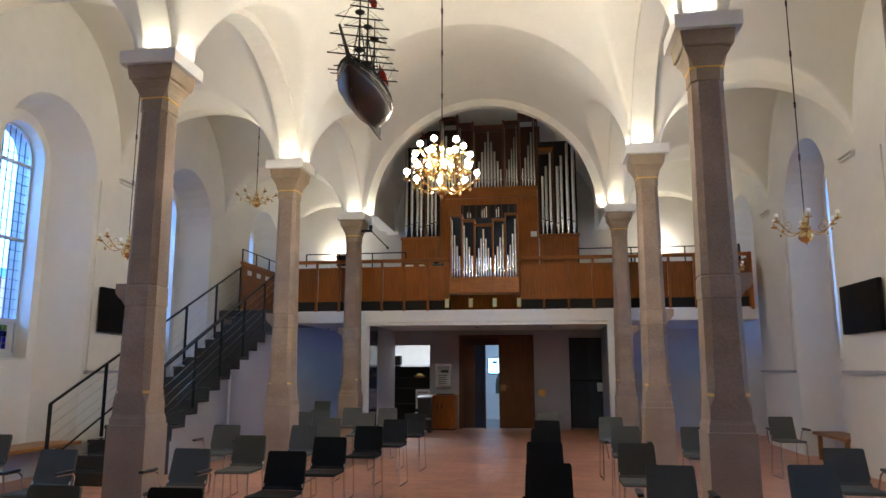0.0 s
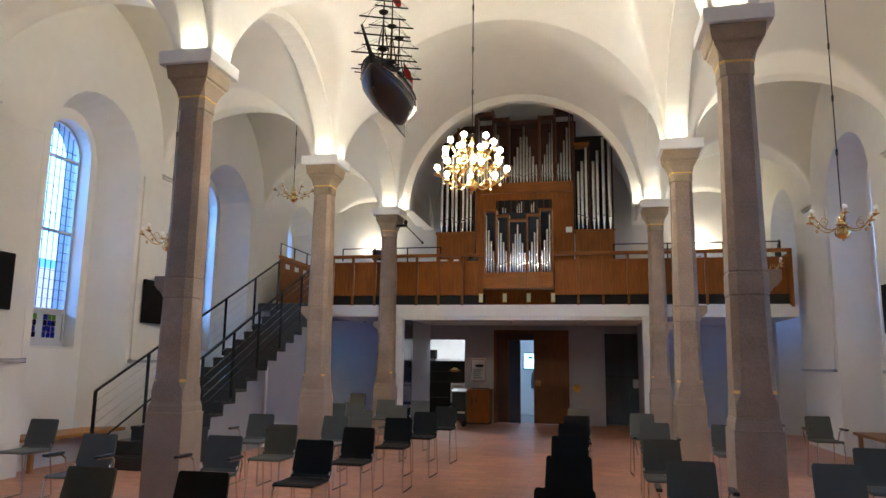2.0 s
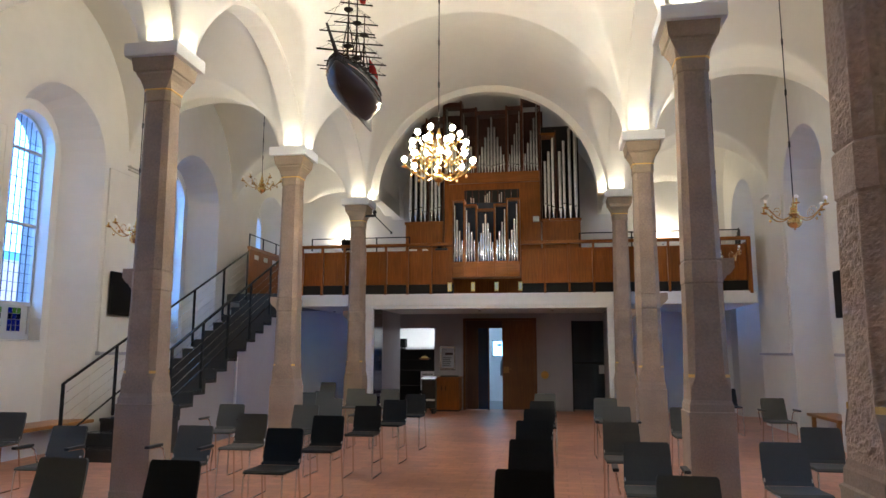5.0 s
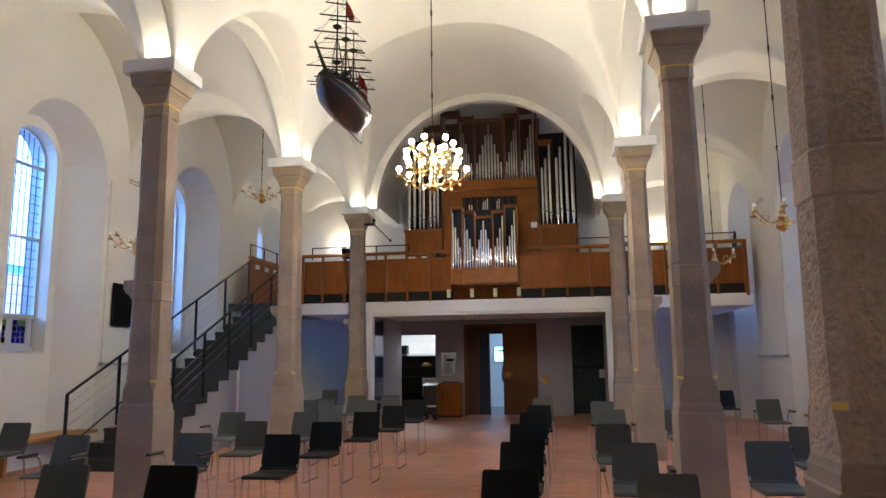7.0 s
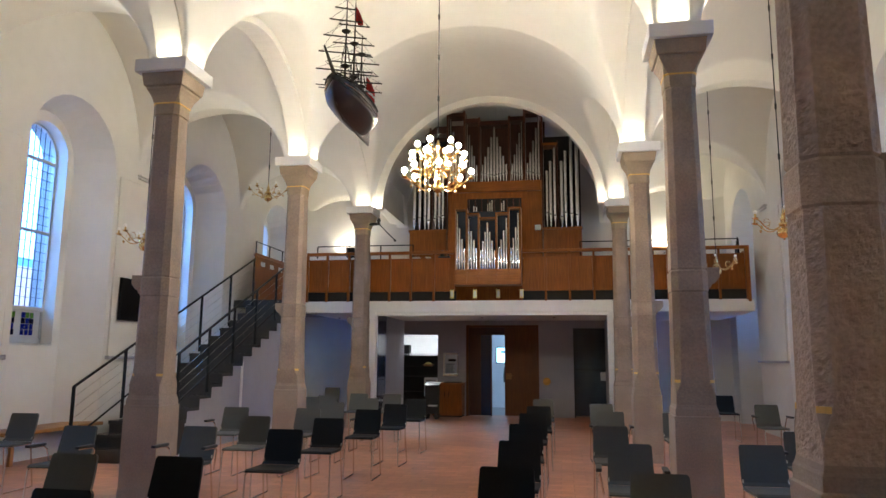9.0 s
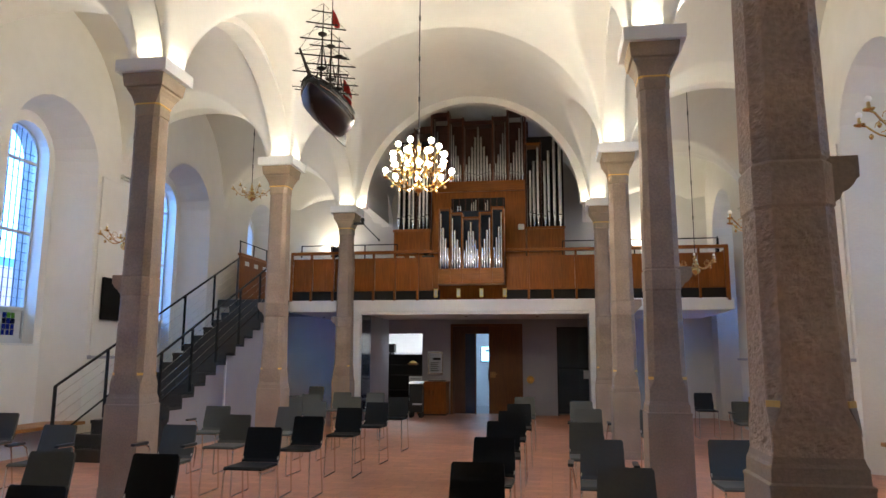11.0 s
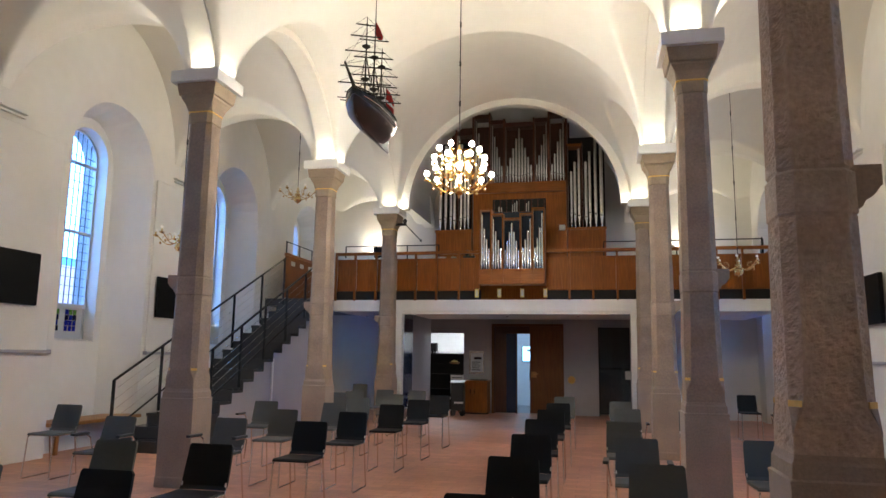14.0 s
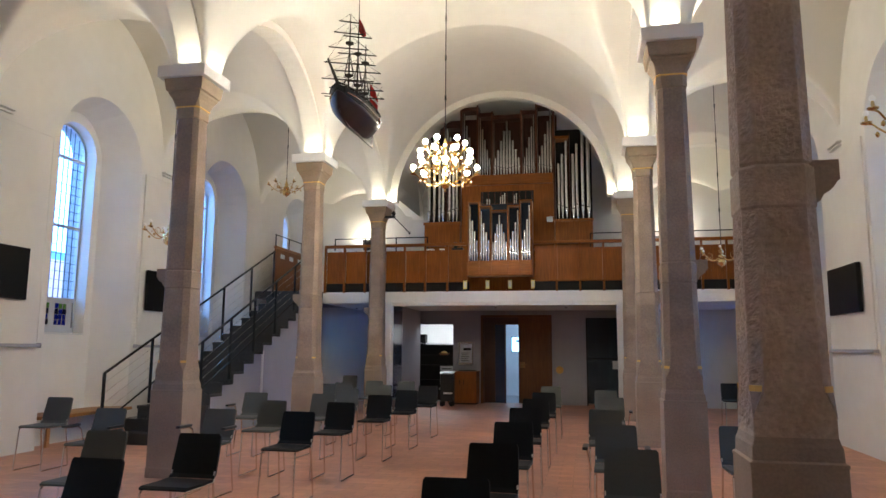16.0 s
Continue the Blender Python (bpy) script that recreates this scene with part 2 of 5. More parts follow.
def box(bm, x0, x1, y0, y1, z0, z1, bevel=0.0):
    made = bmesh.ops.create_cube(bm, size=1)["verts"]
    for v in made:
        v.co = Vector((x0 + (v.co.x + 0.5) * (x1 - x0), y0 + (v.co.y + 0.5) * (y1 - y0), z0 + (v.co.z + 0.5) * (z1 - z0)))
    if bevel:
        edges = list({e for v in made for e in v.link_edges})
        bmesh.ops.bevel(bm, geom=edges, offset=bevel, segments=2, affect="EDGES", profile=0.6)
    return bm


def loft(bm, rings, caps=True):
    """Joins closed rings of equal length into a skin."""
    loops = [[bm.verts.new(p) for p in ring] for ring in rings]
    n = len(loops[0])
    for a, b in zip(loops, loops[1:]):
        for i in range(n):
            bm.faces.new((a[i], a[(i + 1) % n], b[(i + 1) % n], b[i]))
    if caps:
        bm.faces.new(loops[0])
        bm.faces.new(loops[-1][::-1])
    return bm


def lathe(bm, profile, at=(0, 0, 0), n=16):
    """Turns (radius, height) pairs about a vertical axis."""
    rings = [[(at[0] + r * math.cos(6.28318 * i / n), at[1] + r * math.sin(6.28318 * i / n), at[2] + z) for i in range(n)] for r, z in profile]
    return loft(bm, rings)


def tube(bm, pts, r=0.01, n=6, r1=None):
    """A round bar along points."""
    pts = [Vector(p) for p in pts]
    rings = []
    for i, p in enumerate(pts):
        way = (pts[min(i + 1, len(pts) - 1)] - pts[max(i - 1, 0)]).normalized()
        side = way.cross(Vector((0, 0, 1)) if abs(way.z) < 0.9 else Vector((0, 1, 0))).normalized()
        up = side.cross(way)
        rr = r if r1 is None else r + (r1 - r) * i / max(1, len(pts) - 1)
        rings.append([p + rr * (math.cos(6.28318 * k / n) * side + math.sin(6.28318 * k / n) * up) for k in range(n)])
    return loft(bm, rings)


def square_ring(h, z, c=0.0, cx=0.0, cy=0.0):
    """An eight-cornered ring: a square of half width h with corners cut by c."""
    c = max(c, 0.002)
    return [(cx + x, cy + y, z) for x, y in ((h - c, -h), (h, -h + c), (h, h - c), (h - c, h), (-h + c, h), (-h, h - c), (-h, -h + c), (-h + c, -h))]


# ---- the large structure ----
floor_mat = material("terracotta_floor", (0.66, 0.30, 0.17), 0.42, second=(0.56, 0.245, 0.138), scale=9, amount=0.8, stain=0.2, stain_scale=0.7, bump=0.0008, bump_scale=70)
nt = floor_mat.node_tree
where = next(n for n in nt.nodes if n.type == "TEX_COORD")
shader = nt.nodes["Principled BSDF"]
joints = nt.nodes.new("ShaderNodeTexBrick")
joints.inputs["Scale"].default_value, joints.inputs["Mortar Size"].default_value = 1.0, 0.004
joints.inputs["Brick Width"].default_value, joints.inputs["Row Height"].default_value = 0.30, 0.15
joints.inputs["Color1"].default_value, joints.inputs["Color2"].default_value, joints.inputs["Mortar"].default_value = (1, 1, 1, 1), (0.80, 0.80, 0.80, 1), (0.62, 0.58, 0.55, 1)
nt.links.new(where.outputs["Object"], joints.inputs["Vector"])
tint = nt.nodes.new("ShaderNodeMix")
tint.data_type, tint.blend_type = "RGBA", "MULTIPLY"
tint.inputs["Factor"].default_value = 1.0
old = shader.inputs["Base Color"].links[0].from_socket
nt.links.new(old, tint.inputs["A"])
nt.links.new(joints.outputs["Color"], tint.inputs["B"])
nt.links.new(tint.outputs["Result"], shader.inputs["Base Color"])

setting("floor", box(B(), -OUT, OUT, FRONT - 0.4, BACK + 0.4, -0.3, 0.0), floor_mat, "terracotta tiled church floor, slightly worn", "floor")
setting("ground", box(B(), -120, 120, -120, 140, -0.8, -0.45), STONEFLOOR, "paved ground outside the church", "ground")


def arch_line(c, h, z0, spring, rise, n=14):
    """The outline of an arched opening in (y, z), from its near foot over the top to its far foot."""
    pts = [(c - h, z0), (c - h, spring)]
    pts += [(c - h * math.cos(math.pi * i / n), spring + rise * math.sin(math.pi * i / n)) for i in range(1, n)]
    return pts + [(c + h, spring), (c + h, z0)]


def pierced_sheet(bm, x, y0, y1, z0, top, line):
    """A flat sheet at x with an arched hole."""
    quad = lambda *pts: bm.faces.new([bm.verts.new((x, y, z)) for y, z in pts])
    quad((y0, z0), (line[0][0], z0), (line[0][0], top), (y0, top))
    quad((line[-1][0], z0), (y1, z0), (y1, top), (line[-1][0], top))
    if line[0][1] > z0 + 0.001:
        quad((line[0][0], z0), (line[-1][0], z0), (line[-1][0], line[-1][1]), (line[0][0], line[0][1]))
    for (ya, za), (yb, zb) in zip(line[1:-2], line[2:-1]):
        quad((ya, za), (yb, zb), (yb, top), (ya, top))


def reveal(bm, xa, la, xb, lb):
    for (p, q), (r, s) in zip(zip(la, la[1:]), zip(lb, lb[1:])):
        bm.faces.new([bm.verts.new(v) for v in ((xa, *p), (xa, *q), (xb, *s), (xb, *r))])


TOP = 8.0


def side_wall(name, sx):
    bm = B()
    ends = [FRONT] + [c + BAY / 2 for c in MID] + [BACK + 0.4]
    for c, y0, y1 in zip(NICHES[sx], ends, ends[1:]):
        outer = arch_line(c, 0.97, 0.0, 4.36, 0.96)
        inner = arch_line(c, 0.62, 0.0, 4.34, 0.80)
        hole = arch_line(c, 0.47, 1.62, 4.50, 0.47)
        pierced_sheet(bm, sx * WALL, y0, y1, 0, TOP, outer)
        reveal(bm, sx * WALL, outer, sx * 6.12, inner)
        pierced_sheet(bm, sx * 6.12, c - 1.2, c + 1.2, 0, 5.6, hole)
        reveal(bm, sx * 6.12, hole, sx * OUT, hole)
        bm.faces.new([bm.verts.new((sx * x, y, 1.62)) for x, y in ((6.12, c - 0.47), (6.12, c + 0.47), (OUT, c + 0.47), (OUT, c - 0.47))])
        pierced_sheet(bm, sx * OUT, y0, y1, -0.4, TOP, hole)
    return setting(name, bm, PLASTER, "white plastered wall with deep round-arched window niches", "wall")


side_wall("wall_west", -1)
side_wall("wall_east", 1)
setting("wall_south", box(B(), -OUT, OUT, FRONT - 0.4, FRONT, -0.3, TOP), PLASTER, "plain white plastered end wall", "wall")
setting("roof", box(B(), -OUT - 0.2, OUT + 0.2, FRONT - 0.6, BACK + 3.6, TOP, TOP + 0.3), STONEFLOOR, "roof above the vaults", "roof")


# vaults
def arcade_rise(dy, r=1.5, h=1.74):
    return r * max(0.0, 1 - abs(dy / h) ** 1.85) ** 0.60


def softer(a, b, k=0.05):
    """The greater of two heights, with the groin slightly rounded."""
    h = max(0.0, k - abs(a - b)) / k
    return max(a, b) + h * h * k * 0.25


def nave_height(x, y):
    dy = min((y - m for m in MID + [MID[0] - BAY, MID[-1] + BAY]), key=abs)
    swell = 1.0 if y > MID[3] else 1.0 - abs(2 * dy / BAY) ** 1.6
    return SPRING + softer((2.25 + 0.27 * swell) * math.sqrt(max(0.0, 1 - (x / 2.50) ** 2)), arcade_rise(dy))


def aisle_height(x, y):
    dy = min((y - m for m in MID + [MID[0] - BAY, MID[-1] + BAY]), key=abs)
    u = (abs(x) - 4.275) / 1.345
    swell = math.cos(math.pi * dy / BAY)
    lift = (abs(x) - 2.85) / 2.75
    return SPRING - 0.04 + softer((1.10 + 0.22 * swell) * math.sqrt(max(0.0, 1 - u * u)), (1.45 + 0.75 * lift) * math.sqrt(max(0.0, 1 - (dy / (1.74 + 0.1 * lift)) ** 2)))


def vault(name, height, x0, x1, nx, y0, y1, ny):
    xs = [x0 + (x1 - x0) * (0.5 - 0.5 * math.cos(math.pi * i / nx)) for i in range(nx + 1)]
    ys = [y0 + (y1 - y0) * j / ny for j in range(ny + 1)]
    bm = B()
    grid = [[bm.verts.new((x, y, height(x, y))) for y in ys] for x in xs]
    for i in range(nx):
        for j in range(ny):
            bm.faces.new((grid[i][j], grid[i + 1][j], grid[i + 1][j + 1], grid[i][j + 1]))
    ob = part(name, bm, VAULT, None, "", True)
    return tagged(ob, "white plastered groin vault lit from below", "ceiling", "", "structure")


vault("ceiling_nave", nave_height, -2.60, 2.60, 90, FRONT, 14.36, 520)
vault("ceiling_aisle_west", aisle_height, -5.62, -2.80, 70, FRONT, BACK + 0.05, 620)
vault("ceiling_aisle_east", aisle_height, 2.80, 5.62, 70, FRONT, BACK + 0.05, 620)


def arch_band(bm, along, c, at, h, rise, spring, wide, deep=0.5, n=28, far=None):
    """A solid arch. along 'y': spans in y about c at x = at; along 'x': spans in x about c at y = at."""
    rings = []
    for i in range(n + 1):
        a = math.pi * i / n
        s, u = -h * math.cos(a), rise * max(0.0, 1 - abs(math.cos(a)) ** 1.85) ** 0.60
        s2, u2 = -(h + 0.02) * math.cos(a), (rise + deep) * math.sin(a)
        ring = []
        for (p, q), d in (((s, u), -1), ((s, u), 1), ((s2, u2), 1), ((s2, u2), -1)):
            o = at + d * wide / 2
            ring.append((o, c + p, spring + q) if along == "y" else (c + p, o, spring + q))
        rings.append(ring)
    return loft(bm, rings)


for m in [MID[0] - BAY] + MID + [MID[-1] + BAY]:
    for sx in (-1, 1):
        setting("arcade_arch", arch_band(B(), "y", m, sx * (A - 0.055), BAY / 2 - 0.215, 1.33, SPRING + 0.06, 0.31), VAULT, "white plastered round arch between two columns", "arch")
for cy in COLS:
    for sx in (-1, 1):
        setting("arch_springer", box(B(), sx * (A - 0.055) - 0.155, sx * (A - 0.055) + 0.155, cy - 0.20, cy + 0.20, 4.6, 5.4), VAULT, "white plastered springer above a column slab", "arch")

# wall arch in front of the organ
bm = B()
n, r, zc = 40, 2.315, 4.68
arc = [(r * -math.cos(math.pi * i / n), zc + r * math.sin(math.pi * i / n)) for i in range(n + 1)]
for y in (14.31, 14.48):
    for (xa, za), (xb, zb) in zip(arc, arc[1:]):
        bm.faces.new([bm.verts.new(v) for v in ((xa, y, za), (xb, y, zb), (xb, y, 7.9), (xa, y, 7.9))])
    for sx in (-1, 1):
        bm.faces.new([bm.verts.new(v) for v in ((sx * r, y, zc), (sx * 2.55, y, zc), (sx * 2.55, y, 7.9), (sx * r, y, 7.9))])
for (xa, za), (xb, zb) in zip(arc, arc[1:]):
    bm.faces.new([bm.verts.new(v) for v in ((xa, 14.31, za), (xb, 14.31, zb), (xb, 14.48, zb), (xa, 14.48, za))])
for sx in (-1, 1):
    bm.faces.new([bm.verts.new((sx * x, y, zc)) for x, y in ((r, 14.31), (2.55, 14.31), (2.55, 14.48), (r, 14.48))])
setting("wall_organ_arch", bm, VAULT, "white wall with a wide round arch before the organ", "wall")
# organ chamber: plain barrel, side walls and back
bm = B()
n = 24
for (xa, za), (xb, zb) in [((-2.62 * math.cos(math.pi * i / n), 5.0 + 2.62 * math.sin(math.pi * i / n)), (-2.62 * math.cos(math.pi * (i + 1) / n), 5.0 + 2.62 * math.sin(math.pi * (i + 1) / n))) for i in range(n)]:
    bm.faces.new([bm.verts.new(v) for v in ((xa, 14.47, za), (xb, 14.47, zb), (xb, BACK, zb), (xa, BACK, za))])
setting("ceiling_organ_chamber", bm, PLASTER, "plastered barrel over the organ", "ceiling")
setting("wall_north", box(box(B(), -OUT, -3.35, BACK, BACK + 0.35, -0.3, TOP), 2.75, OUT, BACK, BACK + 0.35, -0.3, TOP), PLASTER, "grey-white wall behind the gallery", "wall")
setting("wall_north_upper", box(B(), -3.35, 2.75, BACK, BACK + 0.35, 2.58, TOP), PLASTER, "white wall behind the organ", "wall")

# wall mouldings, sills and inset panels on the side-wall piers
for sx in (-1, 1):
    for cy in COLS[1:]:
        if sx < 0 and cy > 14:
            continue
        lo, hi = (cy - 0.62, cy + 1.12) if sx < 0 else (cy - 0.90, cy + 0.90)
        if hi > GAL - 0.1 and cy > 14:
            lo, hi = 13.42, 15.3
        tagged(part("sill", box(B(), sx * (WALL - 0.07), sx * (WALL + 0.02), lo, hi, 1.40, 1.445, 0.008), GREYWALL), "narrow grey stone sill on the white wall", "sill", "wall sills", "structure")
        bm = box(box(B(), sx * (WALL - 0.06), sx * (WALL + 0.02), cy - 0.10, cy + 0.32, 4.45, 4.475), sx * (WALL - 0.08), sx * (WALL + 0.02), cy - 0.12, cy + 0.34, 4.50, 4.525)
        tagged(part("cornice", bm, PLASTER), "small white moulded cornice under the aisle arch", "cornice", "wall cornices", "structure")
        tagged(part("wall_panel", box(B(), sx * (WALL - 0.025), sx * (WALL + 0.02), lo + 0.03, hi - 0.03, 1.445, 4.36, 0.006), PLASTER), "slightly raised white plaster panel", "panel", "wall panels", "structure")
for sx in (-1, 1):
    for c in NICHES[sx][1:4]:
        tagged(part("plinth", box(B(), sx * 6.13, sx * 6.121, c - 0.60, c + 0.60, 0, 1.28, 0.01), WHITE), "pale board below the window niche", "panel", "niche boards", "structure")


# ---- columns ----
def hewn_shaft(levels, step=0.010, deep=0.0085):
    """A chamfered shaft with hammered faces and narrow dressed edges; levels are (half width, height, chamfer)."""
    rings = []
    for (h0, z0, c0), (h1, z1, c1) in zip(levels, levels[1:]):
        n = max(1, round((z1 - z0) / step))
        for k in range(n + (1 if (h1, z1, c1) == levels[-1] else 0)):
            f = k / n
            rings.append((h0 + (h1 - h0) * f, z0 + (z1 - z0) * f, c0 + (c1 - c0) * f))
    bm = B()
    loops = []
    for h, z, c in rings:
        corner = [Vector(p) for p in square_ring(h, z, c)]
        loop = []
        for a, b, n in zip(corner, corner[1:] + corner[:1], (7, 24) * 4):
            out = (b - a).cross(Vector((0, 0, 1))).normalized()
            wide = (b - a).length
            for k in range(n):
                p = a.lerp(b, k / n)
                rim = min(k, n - k) / n * wide
                ease = min(1.0, max(0.0, (rim - 0.008) / 0.012)) * min(1.0, max(0.0, (z - levels[0][1]) / 0.03), max(0.0, (levels[-1][1] - z) / 0.02))
                q = p * 1.0
                lump = 1.0 - 1.6 * abs(noise.noise(q * 27)) - 0.9 * abs(noise.noise(q * 55 + Vector((7, 3, 1))))
                loop.append(bm.verts.new(p + out * (deep * ease * (lump - 0.8))))
        loops.append(loop)
    for a, b in zip(loops, loops[1:]):
        for i in range(len(a)):
            bm.faces.new((a[i], a[(i + 1) % len(a)], b[(i + 1) % len(a)], b[i]))
    bm.faces.new(loops[0])
    bm.faces.new(loops[-1][::-1])
    return bm


def column(name, label, stone):
    col = thing(name, label, "column", "granite columns")
    bm = loft(B(), [square_ring(0.205, 0.0), square_ring(0.205, 0.10), square_ring(0.200, 0.12), square_ring(0.198, 0.925)])
    part("pedestal", bm, GRANITE_FINE, col)
    bm = loft(B(), [square_ring(0.201, 0.925), square_ring(0.201, 0.938), square_ring(0.188, 0.946), square_ring(0.186, 1.005), square_ring(0.179, 1.02), square_ring(0.173, 1.045)])
    part("moulding", bm, GRANITE_FINE, col)
    rough = stone is ROUGHGRANITE
    low = [(0.173, 1.045, 0.006), (0.172, 1.15, 0.006), (0.172, 1.24, 0.05), (0.169, 1.6, 0.056), (0.163, 2.075, 0.058)]
    bm = hewn_shaft(low) if rough else loft(B(), [square_ring(*v) for v in low])
    part("lower_shaft", bm, stone, col)
    bm = loft(B(), [square_ring(0.157, 2.075, 0.056), square_ring(0.168, 2.088, 0.06), square_ring(0.167, 2.27, 0.06), square_ring(0.155, 2.285, 0.056)])
    part("joint_block", bm, stone, col)
    high = [(0.153, 2.283, 0.056), (0.162, 2.30, 0.058), (0.142, 4.08, 0.05)]
    bm = hewn_shaft(high) if rough else loft(B(), [square_ring(*v) for v in high])
    part("upper_shaft", bm, stone, col)
    bm = loft(B(), [square_ring(0.138, 4.08, 0.046), square_ring(0.151, 4.092, 0.048), square_ring(0.150, 4.205, 0.044), square_ring(0.155, 4.228, 0.036), square_ring(0.161, 4.265, 0.02), square_ring(0.172, 4.31, 0.01),
                    square_ring(0.190, 4.345, 0.004), square_ring(0.205, 4.368, 0.004), square_ring(0.207, 4.392, 0.004), square_ring(0.226, 4.40, 0.004), square_ring(0.230, 4.41, 0.004), square_ring(0.247, 4.54, 0.004)])
    cap = part("capital", bm, CAPSTONE, col, "brown stone capital with a flared neck")
    part("gilt_line", loft(B(), [square_ring(0.152, 4.206, 0.044), square_ring(0.1575, 4.211, 0.042), square_ring(0.1585, 4.219, 0.038), square_ring(0.156, 4.224, 0.036)]), GILT, cap, "thin gilded line round the neck")
    part("slab", box(B(), -0.302, 0.302, -0.302, 0.302, SLAB, 4.68, 0.006), WHITE, col, "white painted slab")
    bm = loft(B(), [[(x, y, z) for x, y in ((x0, -0.11), (0.10, -0.11), (0.10, 0.11), (x0, 0.11))] for x0, z in ((-0.155, 2.095), (-0.185, 2.115), (-0.20, 2.145), (-0.225, 2.158), (-0.245, 2.178), (-0.262, 2.205), (-0.272, 2.21), (-0.272, 2.305))])
    part("bracket", bm, GRANITE, col, "stone bracket on the aisle side")
    for sx in (-1, 1):
        for sy in (-1, 1):
            bm = loft(B(), [[(sx * (0.174 - d), sy * 0.174, z), (sx * 0.174, sy * (0.174 - d), z), (sx * (0.174 - d), sy * (0.174 - d), z)] for d, z in ((0.003, 1.13), (0.014, 1.175), (0.040, 1.24))])
            stop = part("chamfer_stop", bm, GRANITE_FINE, col)
            part("gilt_tip", loft(B(), [[(sx * (0.174 - d), sy * 0.1755, z), (sx * 0.1755, sy * (0.174 - d), z), (sx * (0.174 - d), sy * (0.174 - d), z)] for d, z in ((0.042, 1.241), (0.044, 1.268))]), GILT, stop, "worn gilding")
    for d in ((0.255, 0), (0, -0.255), (0, 0.255)):
        part("uplight", box(B(), d[0] - (0.04 if d[0] else 0.11), d[0] + (0.04 if d[0] else 0.11), d[1] - (0.04 if d[1] else 0.11), d[1] + (0.04 if d[1] else 0.11), 4.68, 4.692, 0.003), WHITE, col, "flat white up-light on the slab")
    return col


first = column("column", "octagonal grey-brown granite column with white slab on top", GRANITE)
first.matrix_basis = pose(-A, COLS[2], 0)
for cy in COLS[2:]:
    for sx in (-1, 1):
        if (cy, sx) != (COLS[2], -1):
            copy_thing(first, pose(sx * A, cy, 0, 0, 0, 0 if sx < 0 else 180))
hewn = column("column", "octagonal brown granite column with coarsely hammered faces", ROUGHGRANITE)
hewn.matrix_basis = pose(A - 0.015, COLS[1] + 0.08, 0, 0, 0, 180)
for x, y in ((-A, COLS[1]), (-A, COLS[0]), (A, COLS[0])):
    copy_thing(hewn, pose(x, y, 0, 0, 0, 0 if x < 0 else 180))



# ---- windows ----
def window(sx, c, name):
    win = thing(name, "tall arched leaded window with pale frame, stained glass at its foot", "window", "side windows", "structure", (sx * 6.34, c, 0), 0 if sx < 0 else 180)
    # built for the west side: outside is -x
    line = arch_line(0, 0.468, 1.625, 4.50, 0.468, 16)
    inner = arch_line(0, 0.435, 1.69, 4.50, 0.435, 16)
    bm = B()
    for x in (-0.03, 0.03):
        for (p, q), (r, s) in zip(zip(line, line[1:]), zip(inner, inner[1:])):
            bm.faces.new([bm.verts.new((x, *v)) for v in (p, q, s, r)])
    for l in (line, inner):
        for p, q in zip(l, l[1:]):
            bm.faces.new([bm.verts.new(v) for v in ((-0.03, *p), (-0.03, *q), (0.03, *q), (0.03, *p))])
    box(bm, -0.03, 0.03, -0.468, 0.468, 1.625, 1.70)
    part("window_frame", bm, FRAMEPAINT, win)
    bm = B()
    jamb = arch_line(0, 0.462, 1.63, 4.50, 0.462, 16)
    reveal(bm, -0.035, jamb, -0.228, jamb)
    part("outer_jamb", bm, JAMBSTONE, win, "grey stone jamb outside the panes")
    for z, t in ((2.14, 0.03), (3.31, 0.022), (4.42, 0.022)):
        part("transom", box(B(), -0.028, 0.034, -0.44, 0.44, z - t, z + t, 0.004), FRAMEPAINT, win)
    part("window_sill", box(B(), 0.0, 0.22, -0.50, 0.50, 1.585, 1.622, 0.006), FRAMEPAINT, win)
    for z0, z1 in ((2.17, 3.288), (3.332, 4.398)):
        ob = part("pane", box(B(), -0.004, 0.002, -0.435, 0.435, z0, z1), PANEBLUE, win)
        ob.visible_shadow = False
    bm = B()
    top = [(-0.435, 4.442)] + [(p, q) for p, q in inner[2:-2] if q > 4.45] + [(0.435, 4.442)]
    loft(bm, [[(x, *p) for p in top] for x in (-0.004, 0.002)])
    part("pane", bm, PANEBLUE, win).visible_shadow = False
    bm = B()
    for i in range(1, 8):
        y = -0.435 + 0.87 * i / 8
        zt = 4.50 + math.sqrt(max(0, 0.435 ** 2 - y * y))
        box(bm, -0.010, 0.008, y - 0.002, y + 0.002, 2.17, zt)
    for k in range(17):
        z = 2.17 + 0.14 * (k + 1)
        if z < 4.8:
            h = 0.435 if z < 4.5 else math.sqrt(max(0, 0.435 ** 2 - (z - 4.5) ** 2))
            box(bm, -0.010, 0.008, -h, h, z - 0.0025, z + 0.0025)
    part("lead_cames", bm, LEAD, win)
    part("backing_board", box(B(), -0.015, 0.005, -0.435, 0.435, 1.70, 2.115), FRAMEPAINT, win)
    rnd = random.Random(7)
    for s in (-1, 1):
        for i in range(3):
            for j in range(4):
                y0, z0 = s * 0.19 - 0.13 + i * 0.087, 1.745 + j * 0.085
                bm = box(B(), 0.006, 0.010, y0, y0 + 0.082 - 0.02 * rnd.random(), z0, z0 + 0.08)
                mat = STAINED[1] if (i, j) in ((2, 3), (1, 3)) else STAINED[0] if rnd.random() < 0.6 else STAINED[2]
                part("stained_pane", bm, mat, win)
    return win


for k in range(4):
    for sx in (-1, 1):
        window(sx, NICHES[sx][k + 1], "window_%d" % (2 * k + (1 if sx < 0 else 2)))



